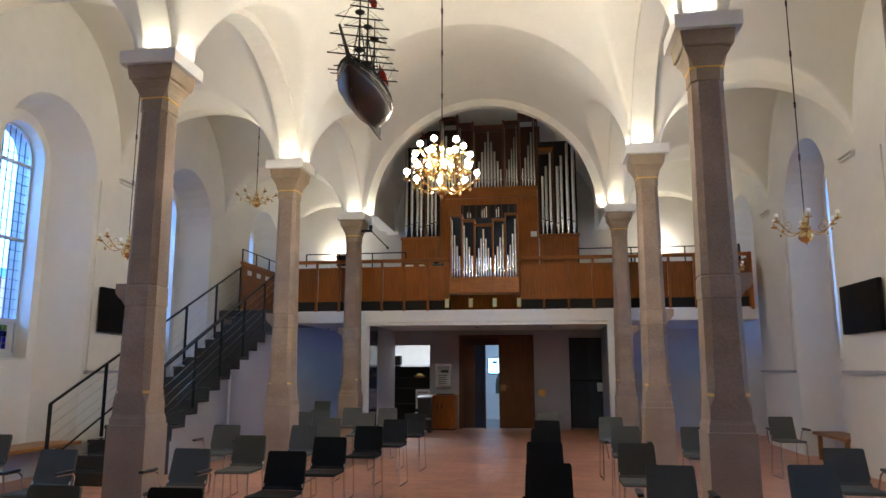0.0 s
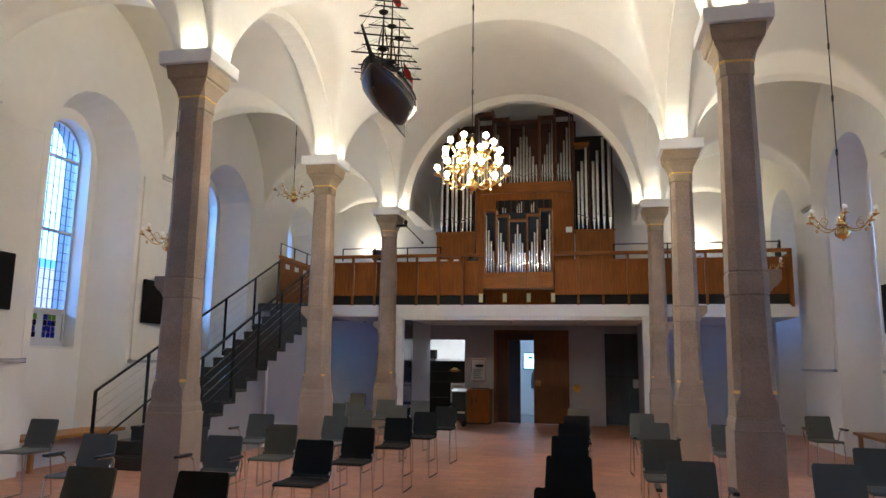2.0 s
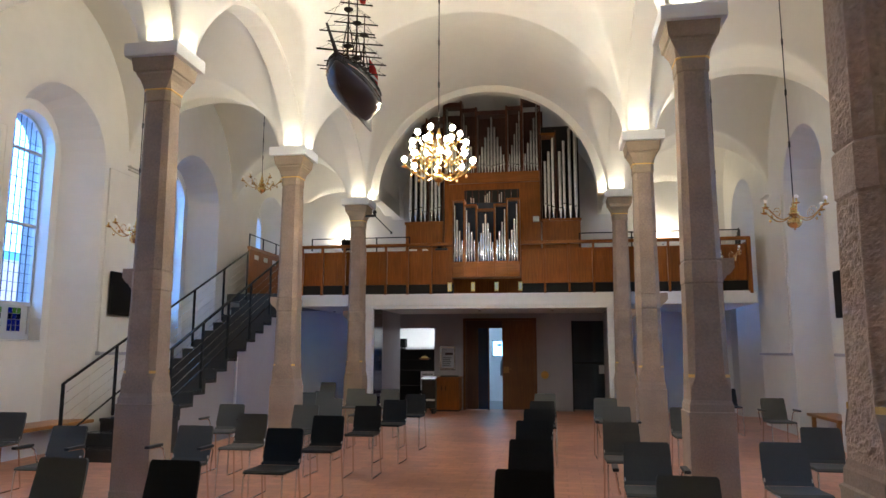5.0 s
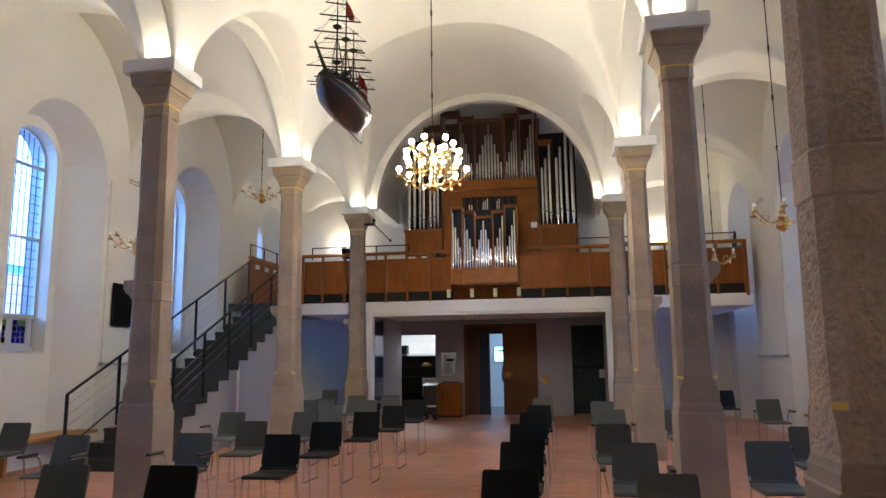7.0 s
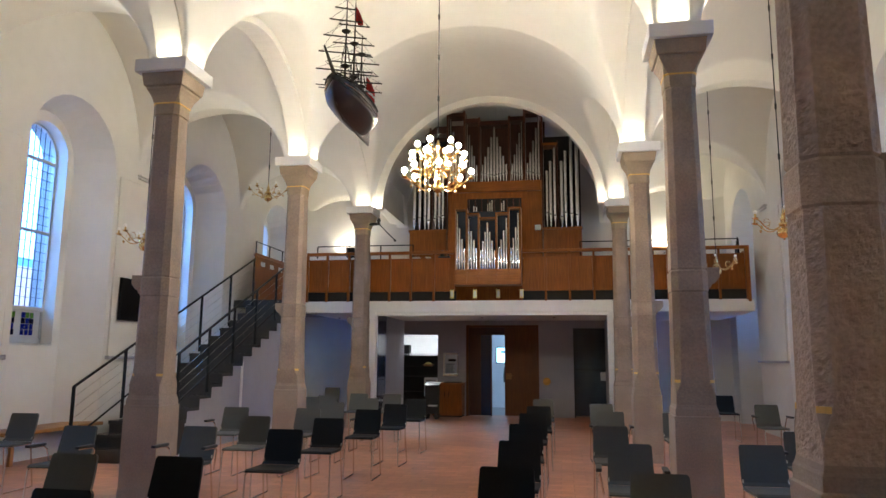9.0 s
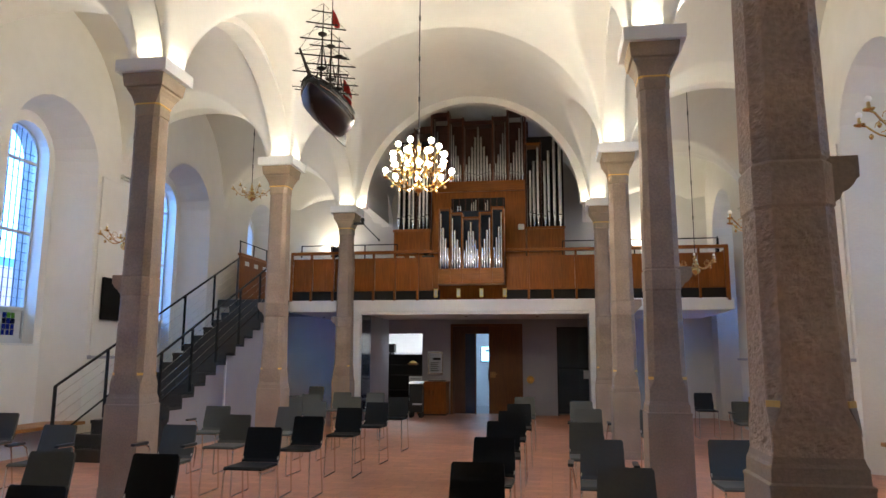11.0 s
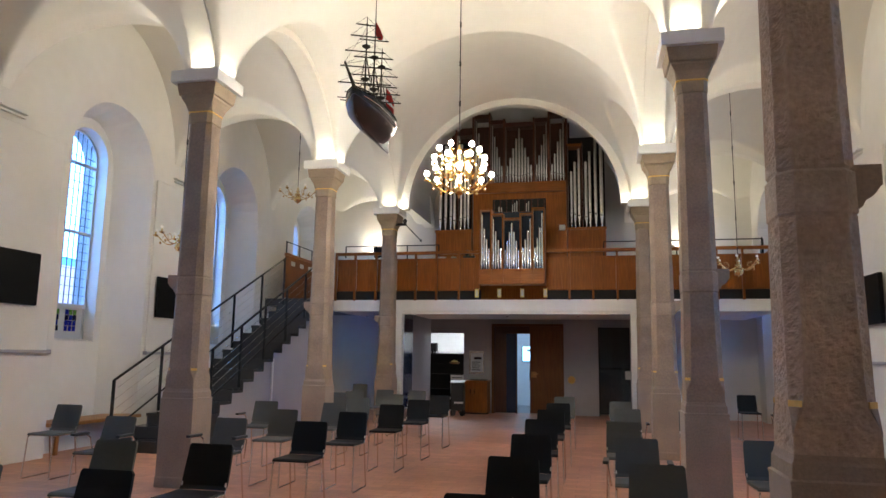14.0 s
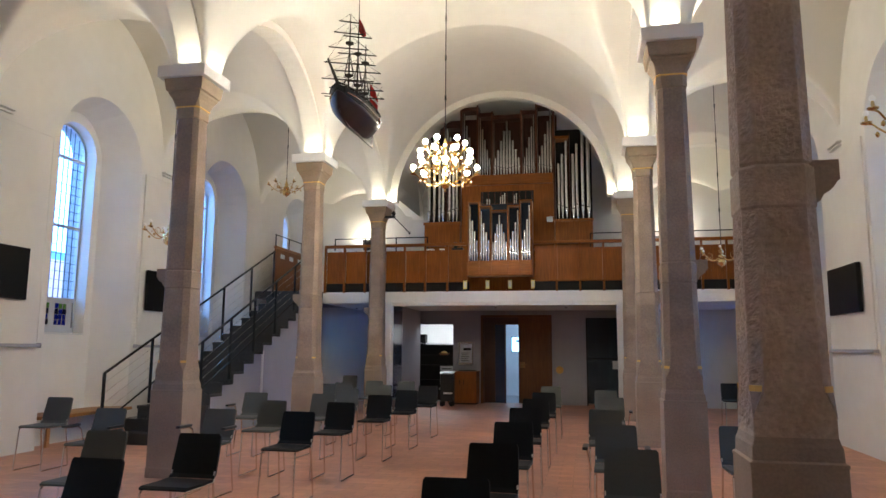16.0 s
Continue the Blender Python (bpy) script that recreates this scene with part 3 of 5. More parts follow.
# ---- gallery ----
def beam_and_floor():
    setting("gallery_floor", box(B(), -4.12, 5.36, GAL + 0.02, BACK - 0.002, 2.42, 2.68), WHITE, "white gallery floor slab with a plain edge", "floor")
    setting("gallery_fascia", box(box(B(), -4.12, 5.36, GAL - 0.05, GAL + 0.018, 2.425, 2.66, 0.004), -4.14, -4.122, GAL, BACK - 0.01, 2.43, 2.66), WHITE, "white painted edge beam under the gallery", "beam")
    setting("gallery_landing", box(B(), -5.58, -4.122, 14.1, BACK - 0.004, 2.52, 2.68), STAIRSTONE, "dark stone landing at the head of the stairs", "landing")


beam_and_floor()

balustrade = thing("gallery_balustrade", "oak-veneered gallery front with panels, posts and top rail", "balustrade", "", "", (0, GAL, 0))


def panel(x0, x1, z0=2.88, z1=3.59):
    part("panel", box(B(), x0, x1, 0.0, 0.028, z0, z1, 0.004), OAK, balustrade)
    part("panel", box(B(), x0 + (x1 - x0) * 0.36, x1 - (x1 - x0) * 0.30, -0.006, 0.004, z0 + 0.03, z1 - 0.04, 0.002), OAK, balustrade)


def bal_post(x):
    bm = box(B(), x - 0.022, x + 0.022, -0.065, 0.0, 2.70, 3.71, 0.004)
    part("post", loft(bm, [[(x + a, -0.035 + b, z) for a, b in ((-0.02, -0.03), (0.02, -0.03), (0.02, 0.03), (-0.02, 0.03))] for z in (2.66, 2.70)]), OAK, balustrade)


left = [-4.08, -3.62, -3.12, -2.66, -2.19, -1.71, -1.20, -0.72]
right = [0.72, 1.21, 1.71, 2.21, 2.71, 3.21, 3.71, 4.21, 4.71, 5.24]
for row in (left, right):
    for a, b in zip(row, row[1:]):
        panel(a + 0.024, b - 0.024)
for x in left[:-1] + right[1:]:
    bal_post(x)
for x0, x1 in ((-4.10, -0.72), (0.72, 5.28)):
    part("top_rail", box(B(), x0, x1, -0.06, 0.05, 3.70, 3.765, 0.008), OAK_X, balustrade)
    part("ledge", box(B(), x0, x1, 0.0, 0.20, 3.585, 3.61), OAK_X, balustrade)
    # black board paints the shade of the gap below the panels
    part("gap_shade_board", box(B(), x0, x1, 0.06, 0.085, 2.68, 2.90), SHADOWBLACK, balustrade, "black board put in for the shade of the gap under the panels")
part("end_post", box(B(), 5.24, 5.30, -0.07, 0.09, 2.62, 3.765, 0.006), OAK, balustrade)
part("end_panel", box(B(), 5.272, 5.30, 0.092, 3.2, 2.682, 3.70, 0.003), OAK, balustrade)

rail = thing("gallery_handrail", "thin black steel handrail above the gallery front", "handrail", "", "", (0, GAL + 0.35, 0))
for x0, x1 in ((-4.0, -1.75), (1.95, 5.2)):
    part("bar", tube(B(), [(x0, 0, 3.97), (x1, 0, 3.97)], 0.013), STEEL, rail)
    for i in range(4):
        x = x0 + (x1 - x0) * i / 3
        part("upright", box(B(), x - 0.012, x + 0.012, -0.012, 0.012, 2.68, 3.97), STEEL, rail)
rail = thing("gallery_end_rail", "black steel rail at the gallery's far end", "handrail", "", "", (5.2, GAL + 0.2, 0))
for z in (3.97, 3.85):
    part("bar", tube(B(), [(-0.05, 0, z), (0.3, 1.6, z)], 0.014), STEEL, rail)
for i in range(4):
    part("upright", box(B(), -0.062 + 0.1 * i, -0.038 + 0.1 * i, i * 0.5, i * 0.5 + 0.024, 2.68, 3.97), STEEL, rail)

for i in range(4):
    x = -0.79 + i * 0.497
    card = thing("number_card", "small yellow card clipped under the organ case", "card", "yellow cards under the organ", "", (x, GAL - 0.075, 2.72))
    part("sheet", box(B(), -0.042, 0.042, -0.004, 0.004, 0.0, 0.19, 0.001), PAPER, card)
    part("writing_bar", box(B(), -0.026, 0.026, -0.006, -0.0045, 0.03, 0.16), material("pale_print", (0.72, 0.72, 0.6), 0.7), card)
    part("clip", box(B(), -0.02, 0.02, -0.008, 0.03, 0.185, 0.20), STEEL, card)

# ---- organ ----
def pipe(parent, x, y, z0, r, mouth, top, label=""):
    """A flue pipe: tapered foot, mouth, long body."""
    bm = lathe(B(), [(r * 0.32, z0), (r, mouth - 0.02), (r, mouth), (r, top), (r * 0.82, top), (r * 0.82, top - 0.02)], (x, y, 0), 12)
    ob = part("pipe", bm, TIN, parent, label, True)
    ob.data.set_sharp_from_angle(angle=radians(35))
    h = r * 1.1
    part("mouth", loft(B(), [[(x - w, y - r * 0.93 - d, z), (x + w, y - r * 0.93 - d, z), (x + w, y - r * 0.5, z), (x - w, y - r * 0.5, z)] for w, d, z in ((r * 0.7, 0.006, mouth - 0.05), (r * 0.7, 0.008, mouth - 0.012))]), TIN, ob)
    # the slot's inner shade is a black block on the pipe
    part("mouth_slot_shade", box(B(), x - r * 0.62, x + r * 0.62, y - r * 1.02, y - r * 0.7, mouth - 0.012, mouth + h * 0.18), SHADOWBLACK, ob)
    part("upper_lip", loft(B(), [[(x - w, y - r * 0.98, z), (x + w, y - r * 0.98, z), (x + w, y - r * 0.6, z), (x - w, y - r * 0.6, z)] for w, z in ((r * 0.7, mouth + h * 0.18), (r * 0.25, mouth + h * 1.3))]), TIN, ob)
    return ob


def field(parent, x0, x1, y, z0, mouths, tops, gap=0.9):
    n = len(tops)
    step = (x1 - x0) / n
    for i, (m, t) in enumerate(zip(mouths, tops)):
        pipe(parent, x0 + step * (i + 0.5), y, z0, step * 0.5 * gap, m, t)


ruck = thing("choir_organ", "small oak organ case with bright tin pipes in the gallery front", "organ", "", "", (0, 14.30, 0))
part("back", box(B(), -0.70, 0.70, 0.30, 0.33, 3.0, 4.62), DARKBLUE, ruck, "dark blue cloth behind the pipes")
part("base", box(B(), -0.71, 0.71, 0.0, 0.36, 2.985, 3.30, 0.006), OAK_X, ruck, "plain oak base board")
XR = [-0.70, -0.45, -0.19, 0.19, 0.45, 0.70]
TR = [4.64, 4.53, 4.43, 4.53, 4.64]
for i, (a, b, t) in enumerate(zip(XR, XR[1:], TR)):
    part("tower_top", box(B(), a - 0.004, b + 0.004, -0.008, 0.34, t - 0.028, t, 0.003), OAK_X, ruck)
    part("backing", box(B(), a, b, 0.20, 0.215, 3.30, t - 0.03), DARKBLUE, ruck)
    n = (4, 4, 7, 4, 4)[i]
    if i in (0, 1):
        tops = [t - 0.12 - 0.95 * (k / n) ** 0.8 * (1.0 if i == 0 else 0.85) for k in range(n)]
        mouths = [3.47 + 0.02 * k for k in range(n)]
    elif i in (3, 4):
        tops = [t - 0.12 - 0.95 * ((n - 1 - k) / n) ** 0.8 * (0.85 if i == 3 else 1.0) for k in range(n)]
        mouths = [3.47 + 0.02 * (n - 1 - k) for k in range(n)]
    else:
        tops = [t - 0.11 - 0.20 * abs(k - 3) for k in range(n)]
        mouths = [3.47 + 0.025 * abs(k - 3) for k in range(n)]
    field(ruck, a + 0.014, b - 0.014, 0.06, 3.305, mouths, tops, 0.94)
for x, t in zip(XR, (4.64, 4.64, 4.53, 4.53, 4.64, 4.64)):
    part("stile", box(B(), x - 0.014, x + 0.014, -0.012, 0.36, 3.0, t, 0.003), OAK, ruck)
for z in (3.302,):
    part("pipe_rail", box(B(), -0.70, 0.70, -0.006, 0.12, z - 0.01, z + 0.012), OAK_X, ruck)

organ = thing("main_organ", "large oak church organ with tin pipes and side towers", "organ", "", "", (0, 15.9, 0))
part("case", box(B(), -1.12, 1.12, 0.02, 1.2, 2.69, 5.62, 0.01), OAK, organ)
part("cornice", box(B(), -1.0, 1.10, -0.05, 0.02, 5.36, 5.61, 0.01), OAK_X, organ)
# no real recess: a flat black plate paints the opening's shade
part("swell_shade_plate", box(B(), -0.64, 0.64, -0.004, 0.018, 4.90, 5.20), SHADOWBLACK, organ, "black plate put in for the shade of the opening behind the shutters")
for i in range(9):
    x = -0.60 + i * 0.15
    part("shutter", box(B(), x - 0.012, x + 0.012, -0.02, 0.0, 4.90, 5.20, 0.002), DARKWOOD, organ)
for i, (x, t) in enumerate(((-0.15, 5.06), (-0.10, 5.1), (-0.05, 5.15), (0.18, 5.08), (0.23, 5.13), (-0.48, 5.02), (-0.42, 5.0))):
    pipe(organ, x, -0.03, 4.78, 0.018, 4.84, t)
part("upper_back", box(B(), -1.75, 1.20, 0.35, 0.38, 5.62, 7.16), DARKWOOD, organ, "dark red-brown boards behind the upper pipes")
for x, z in ((-1.55, 7.0), (-1.13, 7.40), (-0.72, 7.40), (-0.36, 7.22), (0.36, 7.22), (0.72, 7.40), (1.13, 7.40)):
    part("divider", box(B(), x - 0.022, x + 0.022, -0.03, 0.36, 5.61, z, 0.004), REDWOOD, organ)
for a, b, z in ((-0.34, 0.34, 7.12), (-0.70, -0.38, 7.20), (0.38, 0.70, 7.20), (0.74, 1.11, 7.36), (-1.11, -0.74, 7.36), (-1.53, -1.15, 6.95)):
    part("head_board", box(B(), a, b, -0.02, 0.30, z - 0.10, z, 0.004), DARKWOOD, organ)


def upper(x0, x1, n, kind, peak):
    tops, mouths = [], []
    for k in range(n):
        f = {"up": k, "down": n - 1 - k, "peak": n // 2 - abs(k - n // 2)}[kind] / (n // 2 if kind == "peak" else n - 1)
        tops.append(6.04 + (peak - 6.04) * f ** 1.1)
        mouths.append(5.84 - 0.07 * f)
    field(organ, x0, x1, 0.05, 5.615, mouths, tops, 0.95)


upper(-0.33, 0.33, 9, "peak", 6.97)
upper(0.39, 0.69, 5, "up", 7.08)
upper(0.75, 1.10, 5, "up", 7.22)
upper(-0.69, -0.39, 5, "down", 7.08)
upper(-1.10, -0.75, 5, "down", 7.22)
upper(-1.52, -1.16, 5, "down", 6.85)
for sx, tops in ((1, (5.83, 6.06, 6.38, 6.05, 6.30, 6.61, 6.58)), (-1, (6.58, 6.61, 6.30, 6.38, 6.05, 6.06, 5.83))):
    tower = part("side_tower", box(B(), sx * 1.15, sx * 2.02, -0.06, 0.6, 2.70, 4.46, 0.006), OAK, organ)
    part("tower_ledge", box(B(), sx * 1.13, sx * 2.04, -0.09, 0.1, 4.41, 4.465, 0.006), OAK_X, tower)
    part("tower_back", box(B(), sx * 1.15, sx * 2.02, 0.30, 0.33, 4.46, 6.75), SHADOWBLACK, tower)
    part("tower_frame", box(B(), sx * 1.145 - 0.02, sx * 1.145 + 0.02, -0.05, 0.4, 4.46, 6.48, 0.003), DARKWOOD, tower)
    part("tower_frame", box(B(), sx * 1.49 - 0.018, sx * 1.49 + 0.018, -0.05, 0.4, 4.46, 6.55, 0.003), DARKWOOD, tower)
    part("tower_head", box(B(), sx * 1.13, sx * 1.50, -0.05, 0.4, 6.44, 6.50, 0.003), OAK_X, tower)
    xs = (1.235, 1.325, 1.425, 1.575, 1.67, 1.80, 1.93) if sx > 0 else (-1.93, -1.80, -1.67, -1.575, -1.425, -1.325, -1.235)
    for k, (x, t) in enumerate(zip(xs, tops)):
        f = k if sx > 0 else 6 - k
        pipe(organ, x, 0.02, 4.47, 0.040 + 0.003 * (f % 4), 4.82 - 0.035 * (f % 4), t)
box_ = thing("wall_speaker", "small white box fixed to the organ case", "speaker", "", "", (1.02, 15.85, 4.47))
part("body", box(B(), -0.07, 0.07, -0.04, 0.04, -0.06, 0.06, 0.01), APPLIANCE, box_)
part("grille", box(B(), -0.055, 0.055, -0.045, -0.04, -0.045, 0.045, 0.002), NOTICE, box_)

# ---- stairs in the west aisle ----
S0, S1, X0, X1 = 8.62, 14.1, -5.12, -4.12
N = 16
RUN, RISE = (S1 - S0) / (N - 1), 2.68 / N
stairs = thing("staircase", "straight stair with dark slate steps and a white side wall", "stairs", "", "structure")
for i in range(N - 1):
    y0, z1 = S0 + i * RUN, (i + 1) * RISE
    part("step", box(B(), X0, X1 + 0.03, y0 - 0.03, y0 + RUN, z1 - 0.05, z1, 0.004), STAIRSTONE, stairs)
    part("riser", box(B(), X0, X1 + 0.02, y0, y0 + 0.02, z1 - RISE, z1 - 0.05), STAIRSTONE, stairs)
bm = B()
prof = [(S0 + 1.3, 0.0)]
for i in range(3, N - 1):
    prof += [(S0 + i * RUN + 0.03, i * RISE - 0.055), (S0 + i * RUN + 0.03, (i + 1) * RISE - 0.055)]
prof += [(S1, 2.5), (S1, 0.0)]
prof[0] = (S0 + 3 * RUN + 0.03, 0.0)
loft(bm, [[(x, y, z) for y, z in prof] for x in (X0 + 0.02, X1 - 0.01)])
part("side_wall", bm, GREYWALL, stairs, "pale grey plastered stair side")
bm = B()
loft(bm, [[(x, y, z) for y, z in ((S0 + 0.024, 0), (S0 + 0.024, RISE - 0.055), (S0 + RUN + 0.024, RISE - 0.055), (S0 + RUN + 0.024, 2 * RISE - 0.055), (S0 + 2 * RUN + 0.024, 2 * RISE - 0.055), (S0 + 2 * RUN + 0.024, 3 * RISE - 0.055), (S0 + 3 * RUN + 0.024, 3 * RISE - 0.055), (S0 + 3 * RUN + 0.024, 0))] for x in (X0 + 0.02, X1 - 0.01)])
part("foot_block", bm, STAIRSTONE, stairs, "dark slate foot of the stair")
part("door_trim", box(B(), X1 - 0.008, X1 + 0.012, 11.55, 11.62, 0, 1.36, 0.003), WHITE, stairs, "white upright trim")
part("cupboard_door", box(B(), X1 - 0.008, X1 + 0.004, 11.64, 12.35, 0.02, 1.34, 0.003), GREYWALL, stairs, "pale flush cupboard door")


def stair_rail(name, x, ya, yb, posts):
    ob = thing(name, "black steel stair railing with thin wires", "railing", "stair railings", "", (x, 0, 0))
    zr = lambda y: 1.0 + (y - 8.62) * RISE / RUN + 0.08
    part("handrail", tube(B(), [(0, ya, zr(ya)), (0, yb, zr(yb))], 0.020, 8), STEEL, ob)
    low = lambda y: zr(y) - 0.74
    part("lower_rail", tube(B(), [(0, ya, low(ya)), (0, yb, low(yb))], 0.014, 6), STEEL, ob)
    for y in posts:
        part("post", box(B(), -0.018, 0.018, y - 0.018, y + 0.018, max(0.0, zr(y) - 1.03), zr(y), 0.003), STEEL, ob)
    for k in range(1, 5):
        d = 0.148 * k
        part("wire", tube(B(), [(0, ya, zr(ya) - d), (0, yb, zr(yb) - d)], 0.0035, 5), CHROME, ob)
    return ob


stair_rail("stair_railing", X0 - 0.0, 8.50, 14.1, (8.50, 9.63, 10.75, 11.87, 13.0, 14.06))
stair_rail("stair_railing", X1 - 0.04, 9.52, 13.95, (9.52, 10.42, 11.28, 12.16, 13.05, 13.92))
rest = thing("landing_parapet", "oak parapet along the stair landing with paper notices", "parapet", "", "", (X0, 14.1, 0))
part("panel", box(B(), -0.02, 0.02, 0, 2.3, 2.70, 3.66, 0.004), OAK, rest)
part("top_rail", box(B(), -0.04, 0.04, 0, 2.3, 3.66, 3.72, 0.006), OAK_X, rest)
part("rail_bar", tube(B(), [(0, 0.0, 3.98), (0, 2.3, 3.98)], 0.013), STEEL, rest)
for y in (0.02, 0.75, 1.5, 2.28):
    part("upright", box(B(), -0.012, 0.012, y - 0.012, y + 0.012, 3.7, 3.98), STEEL, rest)
for y in (0.25, 0.75, 1.25):
    part("notice", box(B(), 0.021, 0.024, y, y + 0.22, 3.46, 3.56), NOTICE, rest, "white paper notice")


# ---- foyer under the gallery ----
bm = B()
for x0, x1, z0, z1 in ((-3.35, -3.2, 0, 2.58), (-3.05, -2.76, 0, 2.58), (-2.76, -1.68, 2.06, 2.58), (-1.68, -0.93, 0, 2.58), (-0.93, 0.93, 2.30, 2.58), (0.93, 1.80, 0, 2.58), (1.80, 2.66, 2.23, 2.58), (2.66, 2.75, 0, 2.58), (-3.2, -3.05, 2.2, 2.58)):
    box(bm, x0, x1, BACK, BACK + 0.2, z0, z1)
# white wall painted grey so that it looks shaded under the gallery
setting("wall_foyer", bm, GREYWALL, "white foyer wall greyed for the shade under the gallery, with door and glazed openings", "wall")
setting("foyer_frame", box(box(box(B(), -2.66, -2.48, GAL - 0.045, GAL + 0.16, 0, 2.424, 0.006), 2.46, 2.64, GAL - 0.045, GAL + 0.16, 0, 2.424, 0.006), -2.48, 2.46, GAL - 0.02, GAL + 0.14, 2.36, 2.42), WHITE, "white portal frame under the gallery", "frame")
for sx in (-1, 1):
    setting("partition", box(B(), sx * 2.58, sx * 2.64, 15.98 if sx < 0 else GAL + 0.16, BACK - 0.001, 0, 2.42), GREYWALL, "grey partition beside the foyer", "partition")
setting("partition_glazed", box(B(), -2.63, -2.59, GAL + 0.161, 15.979, 0, 2.42, 0.003), BLUEGLASS, "dark glazed partition beside the foyer", "partition")
# rooms behind the foyer wall
bm = B()
box(bm, -3.6, -3.4, BACK + 0.2, 20.2, 0, 2.9)
box(bm, -1.35, -1.2, BACK + 0.2, 20.2, 0, 2.9)
box(bm, -3.6, -1.2, 20.2, 20.35, 0, 2.9)
box(bm, -1.2, -1.0, BACK + 0.2, 21.3, 0, 2.9)
box(bm, 1.25, 1.4, BACK + 0.2, 21.3, 0, 2.9)
box(bm, -1.2, 1.4, 21.2, 21.35, 0, 2.9)
box(bm, -3.6, 2.9, BACK + 0.22, 21.35, 2.62, 2.8)
box(bm, 1.4, 2.9, 19.6, 19.75, 0, 2.62)
box(bm, 2.76, 2.9, BACK + 0.2, 19.75, 0, 2.62)
setting("wall_back_rooms", bm, WHITE, "white walls of the rooms behind the foyer", "wall")
setting("floor_back_rooms", box(B(), -3.6, 2.9, BACK + 0.401, 21.35, -0.3, -0.002), STONEFLOOR, "grey stone floor of the back rooms", "floor")

door = thing("door_1", "tall brown wooden double door, one leaf standing open", "door", "", "structure", (0, BACK, 0))
part("frame", box(box(box(B(), -0.93, -0.87, -0.05, 0.1, 0, 2.30, 0.004), 0.87, 0.93, -0.05, 0.1, 0, 2.30, 0.004), -0.87, 0.87, -0.05, 0.1, 2.24, 2.30, 0.004), DOORWOOD, door)
leaf = part("leaf", box(B(), 0.065, 0.87, -0.03, 0.03, 0.01, 2.24, 0.006), DOORWOOD, door)
part("door_handle", tube(B(), [(0.15, -0.035, 1.02), (0.15, -0.08, 1.02), (0.28, -0.08, 1.02)], 0.011, 8), BRASS, leaf, "brass lever handle")
part("lock_plate", box(B(), 0.095, 0.235, -0.036, -0.03, 0.93, 1.08, 0.003), BENCH, leaf, "pale wooden lock plate")
part("kick_strip", box(B(), 0.07, 0.87, -0.034, -0.03, 0.01, 0.03), CHROME, leaf)
side = part("side_leaf", box(B(), -0.87, -0.84, -0.03, 0.8, 0.01, 2.24, 0.006), DARKWOOD, door, "dark leaf swung inwards")
part("side_panel", box(B(), -0.84, -0.55, 0.01, 0.035, 0.02, 2.06, 0.003), DARKWOOD, door, "dark fixed panel")
# opaque blue colour stands for the blue glow in this glass
part("glass_screen", box(B(), -0.55, -0.28, 0.02, 0.032, 0.02, 2.06), BLUEGLASS, door, "dark glazed side screen with its blue glow put into the colour")
part("transom", box(B(), -0.87, 0.07, -0.0, 0.06, 2.05, 2.24, 0.004), DARKWOOD, door)
part("mullion", box(B(), -0.30, -0.27, -0.01, 0.07, 0.0, 2.06, 0.003), DARKWOOD, door)

knob = thing("door_gong", "round polished brass wall boss", "boss", "", "", (1.12, BACK - 0.001, 0.885))
prof = [(0.098, 0.0), (0.098, 0.015), (0.085, 0.04), (0.06, 0.075), (0.03, 0.092), (0.004, 0.098)]
bm = lathe(B(), prof, n=20)
bmesh.ops.rotate(bm, verts=bm.verts, matrix=Matrix.Rotation(radians(90), 3, "X"))
part("dome", bm, GILT, knob, "", True)

kit = thing("shelf_unit", "dark shelf unit with dishes in the bright room behind", "shelf", "", "", (-2.2, 18.55, 0))
for z in (0.55, 0.95, 1.22, 1.50):
    part("shelf", box(B(), -0.62, 0.55, -0.15, 0.15, z - 0.015, z + 0.015, 0.003), SHADOWBLACK, kit)
for x in (-0.62, 0.55):
    part("upright", box(B(), x - 0.02, x + 0.02, -0.15, 0.15, 0, 1.54), SHADOWBLACK, kit)
part("tall_end", box(B(), -0.60, -0.36, -0.14, 0.12, 1.516, 1.80, 0.004), SHADOWBLACK, kit)
part("back_panel", box(B(), -0.62, 0.55, 0.152, 0.165, 0.0, 1.49), SHADOWBLACK, kit)
for i in range(16):
    cup = thing("glass_tumbler", "small pale tumbler standing on the dark shelf", "glass", "tumblers on the shelf", "", (-2.75 + i * 0.07, 18.43, 1.516))
    part("body", lathe(B(), [(0.02, 0), (0.026, 0.05), (0.023, 0.05), (0.018, 0.004)], n=8), APPLIANCE, cup)
dish = thing("bread_basket", "shallow basket with a loaf on the shelf", "basket", "", "", (-2.05, 18.52, 1.236))
part("bowl", lathe(B(), [(0.10, 0), (0.16, 0.05), (0.15, 0.05), (0.09, 0.01)], n=14), BENCH, dish)
part("loaf", lathe(B(), [(0.09, 0.02), (0.10, 0.06), (0.06, 0.10), (0.01, 0.11)], n=10), PAPER, dish)
fridge = thing("dish_washer", "white enamelled kitchen appliance", "appliance", "", "", (-1.95, 18.42, 0))
part("body", box(B(), -0.17, 0.2, -0.1, 0.05, 0.45, 0.94, 0.01), APPLIANCE, fridge)
part("foot", box(B(), -0.16, 0.19, -0.08, 0.04, 0.0, 0.45, 0.01), SHADOWBLACK, fridge)
part("handle", box(B(), -0.12, 0.15, -0.125, -0.1, 0.86, 0.88), STEEL, fridge)
part("rack", box(B(), -0.19, 0.22, -0.15, -0.1, 0.30, 0.36, 0.01), APPLIANCE, fridge)

